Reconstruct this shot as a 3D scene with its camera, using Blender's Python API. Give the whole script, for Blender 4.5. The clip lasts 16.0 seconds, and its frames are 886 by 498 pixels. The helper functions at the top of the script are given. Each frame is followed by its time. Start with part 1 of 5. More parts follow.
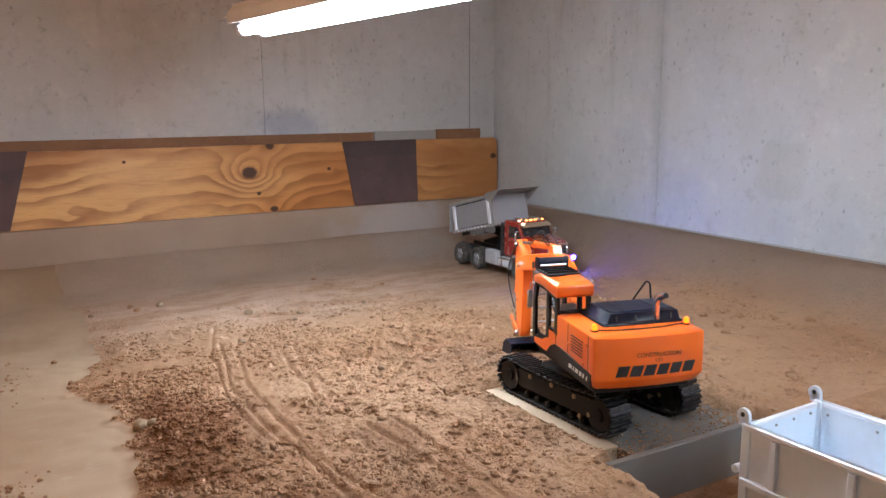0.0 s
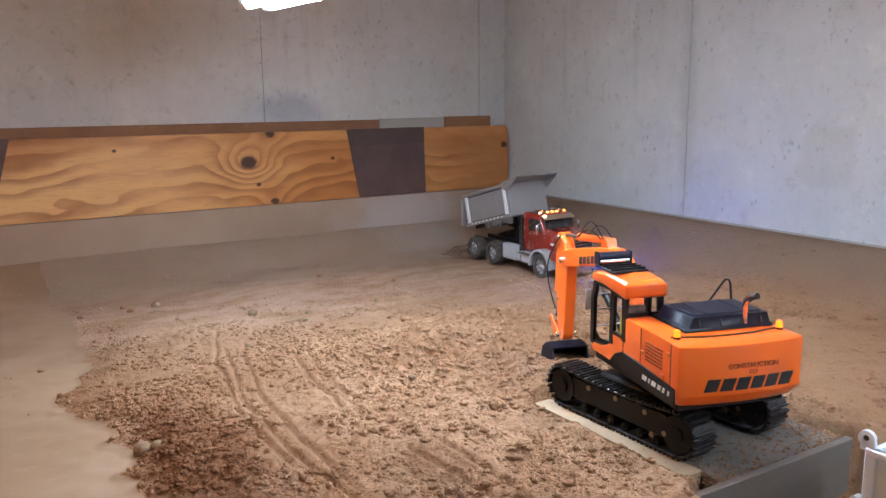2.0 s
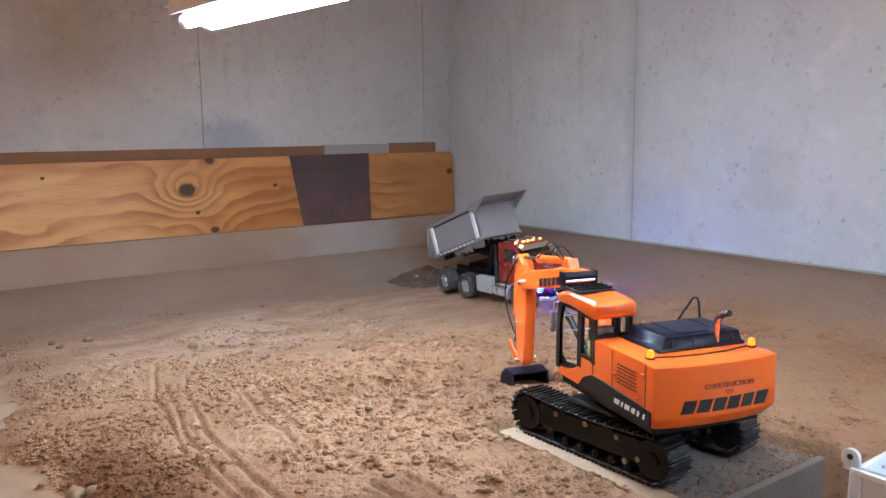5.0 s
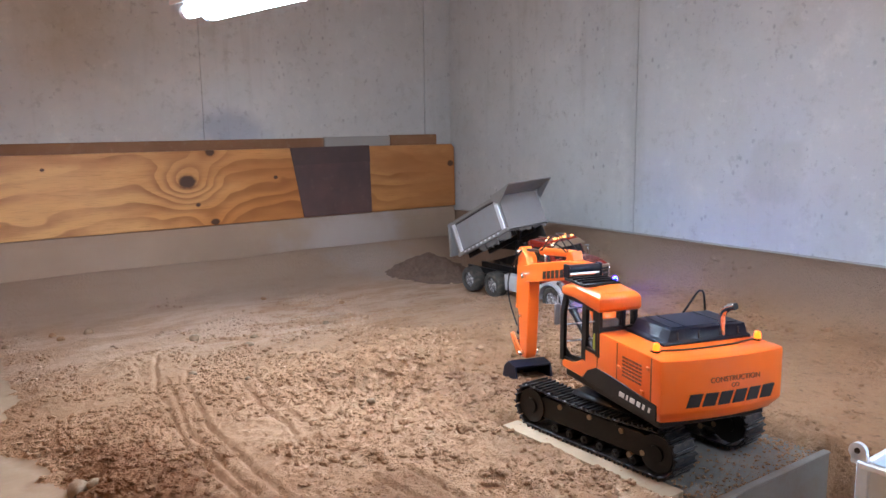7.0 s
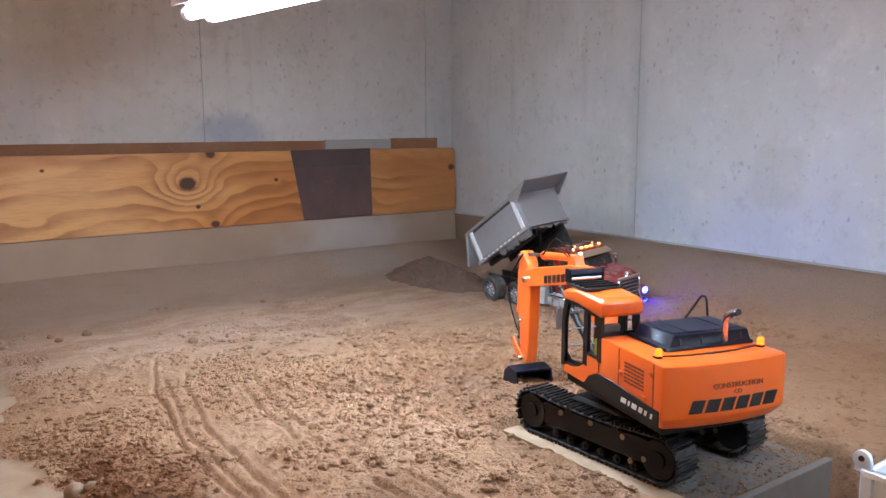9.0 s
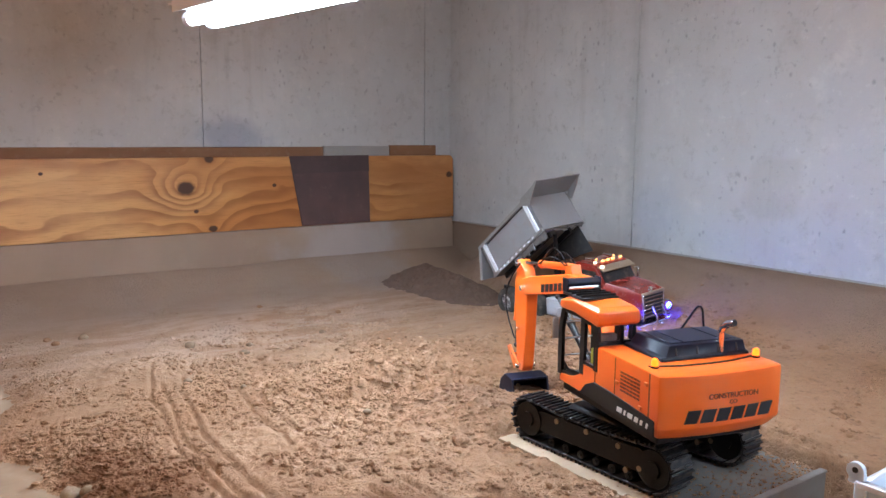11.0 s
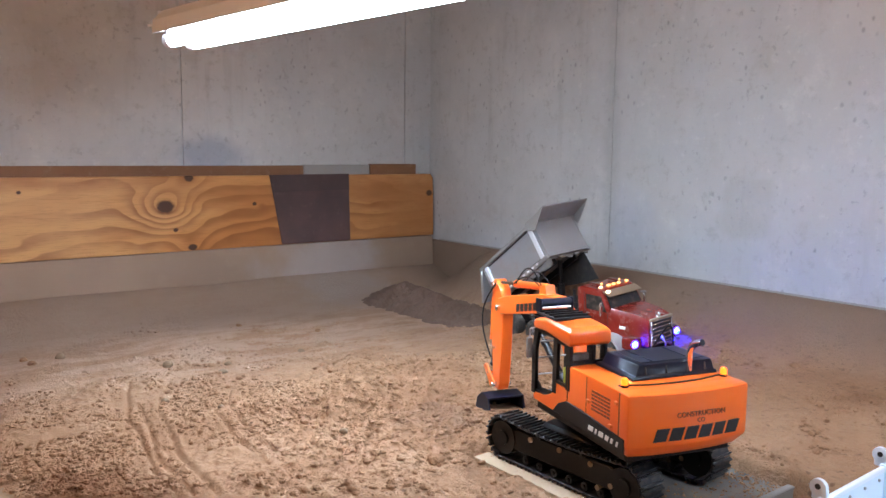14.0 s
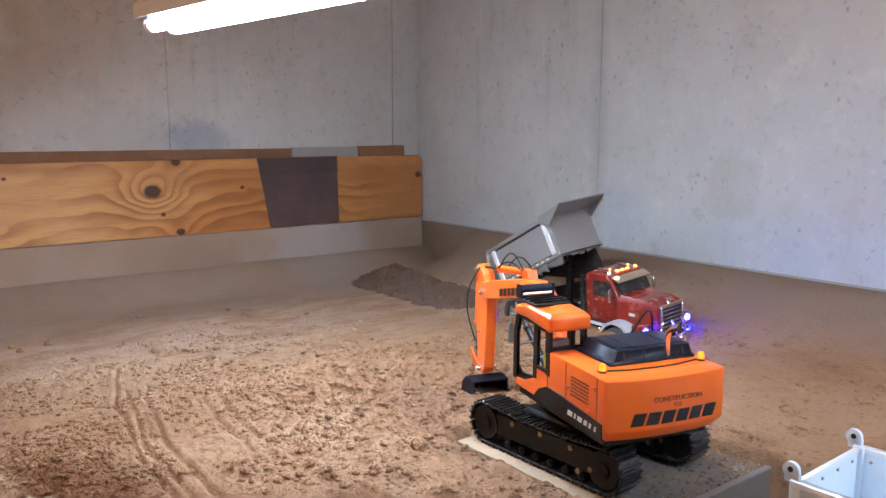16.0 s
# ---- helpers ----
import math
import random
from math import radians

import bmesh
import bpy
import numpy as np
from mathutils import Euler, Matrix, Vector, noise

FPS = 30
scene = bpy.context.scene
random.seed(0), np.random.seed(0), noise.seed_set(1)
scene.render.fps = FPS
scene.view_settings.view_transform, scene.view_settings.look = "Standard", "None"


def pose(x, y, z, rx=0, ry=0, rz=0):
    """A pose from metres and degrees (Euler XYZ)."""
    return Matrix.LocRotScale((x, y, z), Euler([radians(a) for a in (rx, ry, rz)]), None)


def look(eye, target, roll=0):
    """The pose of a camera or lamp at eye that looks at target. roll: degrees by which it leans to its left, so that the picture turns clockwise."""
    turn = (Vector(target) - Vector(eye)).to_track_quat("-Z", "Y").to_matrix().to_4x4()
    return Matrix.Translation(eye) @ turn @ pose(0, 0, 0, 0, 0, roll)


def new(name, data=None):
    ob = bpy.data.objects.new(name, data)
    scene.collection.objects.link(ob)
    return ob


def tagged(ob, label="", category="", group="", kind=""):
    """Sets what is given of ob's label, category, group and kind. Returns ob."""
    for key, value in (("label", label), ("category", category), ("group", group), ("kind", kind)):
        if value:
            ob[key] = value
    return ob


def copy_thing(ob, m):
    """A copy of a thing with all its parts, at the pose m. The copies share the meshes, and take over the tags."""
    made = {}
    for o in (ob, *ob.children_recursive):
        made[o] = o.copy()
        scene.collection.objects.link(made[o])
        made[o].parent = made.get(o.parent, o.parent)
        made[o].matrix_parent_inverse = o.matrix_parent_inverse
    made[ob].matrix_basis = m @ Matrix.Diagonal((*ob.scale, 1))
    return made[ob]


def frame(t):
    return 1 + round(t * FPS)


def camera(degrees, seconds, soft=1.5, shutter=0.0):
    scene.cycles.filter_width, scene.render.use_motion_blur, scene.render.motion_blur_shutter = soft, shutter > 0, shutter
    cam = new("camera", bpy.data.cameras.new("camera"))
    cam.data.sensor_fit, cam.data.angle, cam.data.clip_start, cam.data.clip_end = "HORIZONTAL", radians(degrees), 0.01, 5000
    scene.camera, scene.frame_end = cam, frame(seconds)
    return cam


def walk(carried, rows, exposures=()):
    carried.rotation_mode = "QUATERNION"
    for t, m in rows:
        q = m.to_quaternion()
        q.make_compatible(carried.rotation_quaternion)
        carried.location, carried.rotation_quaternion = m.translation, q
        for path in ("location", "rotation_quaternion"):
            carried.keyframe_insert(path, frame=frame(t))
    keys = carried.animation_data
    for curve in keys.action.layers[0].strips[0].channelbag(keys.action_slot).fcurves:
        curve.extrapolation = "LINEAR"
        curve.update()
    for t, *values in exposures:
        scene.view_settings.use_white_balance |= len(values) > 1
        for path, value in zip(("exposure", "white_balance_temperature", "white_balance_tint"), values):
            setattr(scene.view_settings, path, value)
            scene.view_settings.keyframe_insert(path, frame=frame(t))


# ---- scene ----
cam = camera(58.6, 16.0)
PATH = [
    (0, (-0.07, -0.203, 0.419), (0.913, 1.502, 0.065), -0.5),
    (0.5, (-0.081, -0.121, 0.413), (0.961, 1.545, 0.038), -1.2),
    (1, (-0.08, -0.073, 0.407), (0.944, 1.607, 0.049), -0.6),
    (1.5, (-0.07, -0.029, 0.397), (0.937, 1.661, 0.038), -0.5),
    (2, (-0.06, 0.001, 0.388), (0.949, 1.688, 0.018), -0.6),
    (2.5, (-0.056, 0.019, 0.384), (0.961, 1.702, 0.021), -0.5),
    (3, (-0.049, 0.032, 0.381), (1.005, 1.704, 0.074), -0.8),
    (3.5, (-0.05, 0.047, 0.379), (1.088, 1.671, 0.116), -0.8),
    (4, (-0.057, 0.056, 0.369), (1.086, 1.674, 0.096), -0.7),
    (6.5, (-0.056, 0.072, 0.362), (1.091, 1.681, 0.052), -0.8),
    (7, (-0.058, 0.075, 0.362), (1.087, 1.685, 0.05), -0.6),
    (7.5, (-0.055, 0.078, 0.361), (1.091, 1.687, 0.05), -0.7),
    (8, (-0.055, 0.08, 0.36), (1.091, 1.689, 0.049), -0.5),
    (8.5, (-0.057, 0.081, 0.361), (1.087, 1.692, 0.054), -0.3),
    (9, (-0.056, 0.082, 0.36), (1.091, 1.693, 0.058), -0.2),
    (11.5, (-0.062, 0.078, 0.363), (1.096, 1.684, 0.08), 0.6),
    (12, (-0.063, 0.077, 0.362), (1.098, 1.681, 0.078), 0.7),
    (12.5, (-0.065, 0.075, 0.363), (1.093, 1.681, 0.083), 0.6),
    (13, (-0.065, 0.072, 0.364), (1.098, 1.675, 0.091), 0.7),
    (13.5, (-0.063, 0.065, 0.369), (1.113, 1.662, 0.11), 0.5),
    (14, (-0.062, 0.058, 0.372), (1.131, 1.644, 0.129), 0.6),
    (14.5, (-0.062, 0.056, 0.377), (1.145, 1.633, 0.144), 0.4),
    (15, (-0.059, 0.052, 0.374), (1.158, 1.619, 0.121), 0.4),
    (15.5, (-0.056, 0.049, 0.375), (1.157, 1.618, 0.117), 0.2),
    (16, (-0.048, 0.043, 0.387), (1.153, 1.614, 0.089), 0.1),
]
walk(cam, [(t, look(eye, target, roll)) for t, eye, target, roll in PATH],
     exposures=[(0, 0.90, 6540, 10), (1.5, 0.91, 6460, 10), (3.5, 0.95, 6120, 10), (16, 0.95, 6190, 10)])


# ---- world and lights ----
world = bpy.data.worlds.new("world")
scene.world = world
world.use_nodes = True
world.node_tree.nodes["Background"].inputs[0].default_value = (0.5, 0.55, 0.65, 1)
world.node_tree.nodes["Background"].inputs[1].default_value = 0.02
TUBE_GLOW = 32.5
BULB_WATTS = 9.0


# ---- helpers of this scene ----
def add_box(bm, cx, cy, cz, sx, sy, sz, bev=0.0, rot=None, seg=1):
    m = Matrix.Translation((cx, cy, cz))
    if rot:
        m = m @ Euler([radians(a) for a in rot]).to_matrix().to_4x4()
    r = bmesh.ops.create_cube(bm, size=1, matrix=m @ Matrix.Diagonal((sx, sy, sz, 1)))
    if bev:
        es = {e for v in r["verts"] for e in v.link_edges}
        bmesh.ops.bevel(bm, geom=list(es), offset=bev, segments=seg, affect="EDGES", profile=0.6)
    return bm


def add_cyl(bm, p, q, r, r2=None, seg=16, caps=True):
    p, q = Vector(p), Vector(q)
    d = q - p
    m = Matrix.Translation((p + q) / 2) @ d.to_track_quat("Z", "Y").to_matrix().to_4x4()
    bmesh.ops.create_cone(bm, cap_ends=caps, segments=seg, radius1=r, radius2=r if r2 is None else r2, depth=d.length, matrix=m)
    return bm


def add_ball(bm, c, r, sx=1, sy=1, sz=1, sub=2):
    bmesh.ops.create_icosphere(bm, subdivisions=sub, radius=r, matrix=Matrix.Translation(c) @ Matrix.Diagonal((sx, sy, sz, 1)))
    return bm


def add_prism(bm, pts, lo, hi, plane="xz", bev=0.0, seg=1):
    """A polygon of (a, b) in the named plane, drawn out from lo to hi along the third axis."""
    def at(a, b, c):
        return {"xz": (a, c, b), "xy": (a, b, c), "yz": (c, a, b)}[plane]
    v0 = [bm.verts.new(at(a, b, lo)) for a, b in pts]
    v1 = [bm.verts.new(at(a, b, hi)) for a, b in pts]
    n = len(pts)
    fs = [bm.faces.new(v0), bm.faces.new(v1[::-1])]
    for i in range(n):
        fs.append(bm.faces.new((v0[i], v1[i], v1[(i + 1) % n], v0[(i + 1) % n])))
    bmesh.ops.recalc_face_normals(bm, faces=fs)
    if bev:
        es = {e for v in v0 + v1 for e in v.link_edges}
        bmesh.ops.bevel(bm, geom=list(es), offset=bev, segments=seg, affect="EDGES", profile=0.6)
    return bm


def add_tube(bm, pts, r, seg=8):
    """One skin swept along a bent line."""
    ps = [Vector(p) for p in pts]
    rings, side = [], None
    for i, p in enumerate(ps):
        d = (ps[min(i + 1, len(ps) - 1)] - ps[max(i - 1, 0)]).normalized()
        if side is None:
            side = d.orthogonal().normalized()
        side = (side - d * side.dot(d)).normalized()
        up = d.cross(side)
        rings.append([bm.verts.new(p + r * (side * math.cos(2 * math.pi * k / seg) + up * math.sin(2 * math.pi * k / seg))) for k in range(seg)])
    for a, b in zip(rings[:-1], rings[1:]):
        for k in range(seg):
            bm.faces.new((a[k], a[(k + 1) % seg], b[(k + 1) % seg], b[k]))
    bm.faces.new(rings[0][::-1])
    bm.faces.new(rings[-1])
    return bm


def mesh_of(name, bm, mat, angle=38):
    me = bpy.data.meshes.new(name)
    bm.to_mesh(me)
    bm.free()
    me.materials.append(mat)
    for p in me.polygons:
        p.use_smooth = True
    me.set_sharp_from_angle(angle=radians(angle))
    return me


def part(name, bm, mat, parent, label="", at=None):
    ob = new(name, mesh_of(name, bm, mat))
    ob.parent = parent
    if at is not None:
        ob.matrix_basis = at
    if label:
        ob["label"] = label
    return ob


def solid(name, bm, mat, label="", category="", group="", kind="", at=None):
    ob = new(name, mesh_of(name, bm, mat))
    if at is not None:
        ob.matrix_basis = at
    return tagged(ob, label, category, group, kind)


def shared(name, me, parent, m):
    ob = new(name, me)
    ob.parent = parent
    ob.matrix_basis = m
    return ob


def words(text, size, thick=0.0006):
    """A mesh of plain lettering, in the xy plane, centred."""
    cu = bpy.data.curves.new("words", "FONT")
    cu.body, cu.size, cu.extrude, cu.align_x, cu.align_y = text, size, thick, "CENTER", "CENTER"
    ob = bpy.data.objects.new("words", cu)
    scene.collection.objects.link(ob)
    bpy.context.view_layer.update()
    me = bpy.data.meshes.new_from_object(ob.evaluated_get(bpy.context.evaluated_depsgraph_get()))
    bpy.data.objects.remove(ob)
    bm = bmesh.new()
    bm.from_mesh(me)
    return bm


# ---- materials ----
class Nodes:
    def __init__(self, name):
        self.mat = bpy.data.materials.new(name)
        self.mat.use_nodes = True
        self.t = self.mat.node_tree
        self.bsdf = self.t.nodes["Principled BSDF"]
        self.co = self.t.nodes.new("ShaderNodeTexCoord").outputs["Object"]

    def put(self, sock, value):
        if isinstance(value, bpy.types.NodeSocket):
            self.t.links.new(value, sock)
        elif isinstance(value, (tuple, list)) and len(value) == 3 and sock.type == "RGBA":
            sock.default_value = (*value, 1)
        else:
            sock.default_value = value

    def noise(self, scale, detail=4, rough=0.55, co=None, distort=0.0):
        n = self.t.nodes.new("ShaderNodeTexNoise")
        self.put(n.inputs["Vector"], co or self.co)
        n.inputs["Scale"].default_value, n.inputs["Detail"].default_value = scale, detail
        n.inputs["Roughness"].default_value, n.inputs["Distortion"].default_value = rough, distort
        return n.outputs["Fac"]

    def cells(self, scale, co=None):
        n = self.t.nodes.new("ShaderNodeTexVoronoi")
        self.put(n.inputs["Vector"], co or self.co)
        n.inputs["Scale"].default_value = scale
        return n.outputs["Distance"]

    def stretch(self, sx, sy, sz, co=None):
        n = self.t.nodes.new("ShaderNodeMapping")
        self.put(n.inputs["Vector"], co or self.co)
        n.inputs["Scale"].default_value = (sx, sy, sz)
        return n.outputs["Vector"]

    def ramp(self, fac, a, b, lo=0.0, hi=1.0):
        n = self.t.nodes.new("ShaderNodeMapRange")
        n.interpolation_type = "SMOOTHSTEP"
        self.put(n.inputs[0], fac)
        n.inputs[1].default_value, n.inputs[2].default_value = a, b
        n.inputs[3].default_value, n.inputs[4].default_value = lo, hi
        return n.outputs[0]

    def mix(self, fac, a, b, blend="MIX"):
        n = self.t.nodes.new("ShaderNodeMix")
        n.data_type, n.blend_type = "RGBA", blend
        self.put(n.inputs[0], fac)
        self.put(n.inputs[6], a)
        self.put(n.inputs[7], b)
        return n.outputs[2]

    def math(self, op, a, b=0.0, c=None):
        n = self.t.nodes.new("ShaderNodeMath")
        n.operation = op
        self.put(n.inputs[0], a)
        self.put(n.inputs[1], b)
        if c is not None:
            self.put(n.inputs[2], c)
        return n.outputs[0]

    def spot(self, x, y, z, rx, ry, rz, wobble=None):
        """1 inside an ellipsoid about a place, falling to 0 outside it."""
        n = self.t.nodes.new("ShaderNodeVectorMath")
        n.operation = "SUBTRACT"
        self.put(n.inputs[0], self.co)
        n.inputs[1].default_value = (x, y, z)
        m = self.t.nodes.new("ShaderNodeVectorMath")
        m.operation = "DIVIDE"
        self.put(m.inputs[0], n.outputs[0])
        m.inputs[1].default_value = (rx, ry, rz)
        k = self.t.nodes.new("ShaderNodeVectorMath")
        k.operation = "LENGTH"
        self.put(k.inputs[0], m.outputs[0])
        d = k.outputs["Value"]
        if wobble is not None:
            d = self.math("ADD", d, wobble)
        return d

    def axes(self):
        n = self.t.nodes.new("ShaderNodeSeparateXYZ")
        self.put(n.inputs[0], self.co)
        return n.outputs

    def bump(self, height, strength=0.3, dist=0.002):
        n = self.t.nodes.new("ShaderNodeBump")
        n.inputs["Strength"].default_value, n.inputs["Distance"].default_value = strength, dist
        self.put(n.inputs["Height"], height)
        self.t.links.new(n.outputs[0], self.bsdf.inputs["Normal"])

    def done(self, colour, rough=0.6, metal=0.0, **more):
        self.put(self.bsdf.inputs["Base Color"], colour)
        self.put(self.bsdf.inputs["Roughness"], rough)
        self.put(self.bsdf.inputs["Metallic"], metal)
        for key, value in more.items():
            self.put(self.bsdf.inputs[key.replace("_", " ")], value)
        return self.mat


def paint(name, colour, rough=0.35, metal=0.0, dust=0.35, dust_colour=(0.36, 0.27, 0.19), scale=22, coat=0.0, bump=0.0, spec=0.5):
    """Paint, plastic or metal with a film of sandy dust and fine scratches."""
    n = Nodes(name)
    a = n.ramp(n.noise(scale, 6, 0.65), 0.45, 0.75, 0, dust)
    b = n.ramp(n.noise(scale * 9, 3), 0.5, 0.8, 0, dust * 0.5)
    f = n.math("MAXIMUM", a, b)
    tint = n.mix(n.noise(scale * 0.5, 2), tuple(c * 0.9 for c in colour), tuple(min(1, c * 1.06) for c in colour))
    if bump:
        n.bump(n.noise(scale * 12, 3), 0.5, bump)
    return n.done(n.mix(f, tint, dust_colour), n.math("ADD", n.math("MULTIPLY", f, 0.5), rough), n.math("MULTIPLY", n.math("SUBTRACT", 1.0, f), metal), Coat_Weight=coat, Coat_Roughness=0.08, Specular_IOR_Level=spec)


def glow(name, colour, strength):
    n = Nodes(name)
    n.put(n.bsdf.inputs["Emission Color"], colour)
    n.put(n.bsdf.inputs["Emission Strength"], strength)
    return n.done(colour, 0.3)


def concrete_material():
    n = Nodes("cast_concrete")
    big, mid, fine = n.noise(1.4, 4, 0.6), n.noise(7, 6, 0.7), n.noise(60, 5, 0.7)
    base = n.mix(n.ramp(big, 0.3, 0.7), (0.468, 0.464, 0.464), (0.582, 0.578, 0.58))
    base = n.mix(n.ramp(mid, 0.52, 0.75, 0, 0.55), base, (0.63, 0.615, 0.59))
    base = n.mix(n.ramp(mid, 0.46, 0.26, 0, 0.45), base, (0.40, 0.38, 0.355))
    runs = n.noise(5, 4, 0.6, n.stretch(3.5, 3.5, 0.35))
    base = n.mix(n.ramp(runs, 0.56, 0.76, 0, 0.28), base, (0.33, 0.32, 0.31))
    pock = n.math("MULTIPLY", n.ramp(n.math("ADD", n.cells(30, n.stretch(1, 1, 0.7)), n.math("MULTIPLY", n.noise(90, 3), 0.25)), 0.34, 0.16), n.ramp(n.noise(4.5, 3), 0.48, 0.62))
    base = n.mix(n.math("MULTIPLY", pock, 0.62), base, (0.20, 0.20, 0.205))
    blot = n.noise(22, 5, 0.75)
    base = n.mix(n.ramp(blot, 0.54, 0.70, 0, 0.5), base, (0.36, 0.35, 0.34))
    base = n.mix(n.ramp(blot, 0.42, 0.28, 0, 0.4), base, (0.66, 0.65, 0.63))
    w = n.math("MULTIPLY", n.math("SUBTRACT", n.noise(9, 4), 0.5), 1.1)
    # bluish patches tinted into the colour, one on each wall
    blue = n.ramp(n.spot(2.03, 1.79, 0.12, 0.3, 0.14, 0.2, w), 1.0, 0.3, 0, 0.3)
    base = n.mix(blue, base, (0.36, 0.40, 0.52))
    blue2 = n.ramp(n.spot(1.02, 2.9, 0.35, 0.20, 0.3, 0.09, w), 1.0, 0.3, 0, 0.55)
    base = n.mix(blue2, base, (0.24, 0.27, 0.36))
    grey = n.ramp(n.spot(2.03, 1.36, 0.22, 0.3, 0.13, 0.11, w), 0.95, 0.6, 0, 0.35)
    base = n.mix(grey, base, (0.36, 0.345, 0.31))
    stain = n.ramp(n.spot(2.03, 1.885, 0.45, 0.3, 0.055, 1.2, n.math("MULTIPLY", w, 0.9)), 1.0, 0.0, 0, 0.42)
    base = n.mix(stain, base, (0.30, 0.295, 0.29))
    spots = n.math("MULTIPLY", n.ramp(n.noise(38, 3, 0.6), 0.60, 0.70), n.ramp(n.noise(3.1, 3), 0.42, 0.6))
    base = n.mix(n.math("MULTIPLY", spots, 0.5), base, (0.27, 0.27, 0.275))
    n.bump(n.math("SUBTRACT", n.math("ADD", mid, n.math("MULTIPLY", fine, 0.5)), pock), 0.35, 0.004)
    return n.done(base, n.ramp(fine, 0.3, 0.7, 0.55, 0.8))


def pine_material():
    n = Nodes("knotty_pine")
    x, y, z = n.axes()
    w = n.noise(2.2, 3, 0.5, n.stretch(0.5, 1, 1.6))
    f = n.math("ADD", n.math("MULTIPLY", z, 16.0), n.math("ADD", n.math("MULTIPLY", w, 7.5), n.math("MULTIPLY", n.noise(9, 3, 0.5, n.stretch(0.35, 1, 1)), 1.1)))
    for kx, kz, s, k in ((0.834, 0.169, 0.075, 4.5), (0.92, 0.272, 0.05, 1.6), (0.928, 0.018, 0.05, 1.7), (1.99, 0.193, 0.05, 1.3), (1.75, 0.10, 0.16, 1.2)):
        d = n.spot(kx, 2.86, kz, s * 1.35, 1.0, s)
        f = n.math("ADD", f, n.math("MULTIPLY", n.math("POWER", 2.718, n.math("MULTIPLY", n.math("MULTIPLY", d, d), -1.0)), k))
    saw = n.math("FRACT", f)
    line = n.math("MULTIPLY", n.ramp(saw, 0.25, 0.92), n.ramp(saw, 1.0, 0.93))
    fib = n.noise(30, 5, 0.7, n.stretch(0.5, 1, 9))
    base = n.mix(n.ramp(w, 0.3, 0.7), (0.56, 0.220, 0.054), (0.70, 0.37, 0.132))
    # paler towards the left end
    base = n.mix(n.ramp(n.math("SUBTRACT", n.math("MULTIPLY", n.noise(2.6, 4, 0.6, n.stretch(0.7, 1, 2.6)), 1.6), x), 0.25, -0.35, 0.5, 0), base, (0.78, 0.47, 0.20))
    base = n.mix(n.ramp(n.noise(1.3, 3, 0.6, n.stretch(0.9, 1, 4)), 0.42, 0.66, 0, 0.75), base, (0.40, 0.145, 0.036))
    # browner right end: dirt, and dimmer light put into the colour
    base = n.mix(n.ramp(n.math("ADD", x, n.math("MULTIPLY", n.noise(3, 4, 0.6, n.stretch(1, 1, 2.5)), 1.2)), 1.95, 2.6, 0, 0.7), base, (0.34, 0.125, 0.035))
    base = n.mix(n.math("MULTIPLY", line, n.ramp(n.noise(2.3, 4, 0.6, n.stretch(1, 1, 2)), 0.35, 0.65, 0.12, 0.85)), base, (0.27, 0.085, 0.018))
    base = n.mix(n.ramp(fib, 0.48, 0.75, 0, 0.5), base, (0.32, 0.13, 0.035))
    for kx, kz, s in ((0.834, 0.169, 0.021), (0.92, 0.272, 0.012), (0.928, 0.018, 0.010), (1.99, 0.193, 0.011), (0.868, 0.085, 0.006), (1.17, 0.17, 0.006), (0.37, 0.23, 0.005)):
        d = n.spot(kx, 2.86, kz, s * 1.3, 1.0, s, n.math("MULTIPLY", n.math("SUBTRACT", n.noise(50, 2), 0.5), 0.7))
        base = n.mix(n.ramp(d, 1.5, 0.95, 0, 0.8), base, (0.17, 0.06, 0.018))
        base = n.mix(n.ramp(d, 1.2, 0.85, 0, 0.95), base, (0.060, 0.022, 0.010))
    n.bump(n.math("SUBTRACT", fib, n.math("MULTIPLY", line, 0.4)), 0.25, 0.001)
    return n.done(base, n.ramp(fib, 0.3, 0.8, 0.42, 0.6))


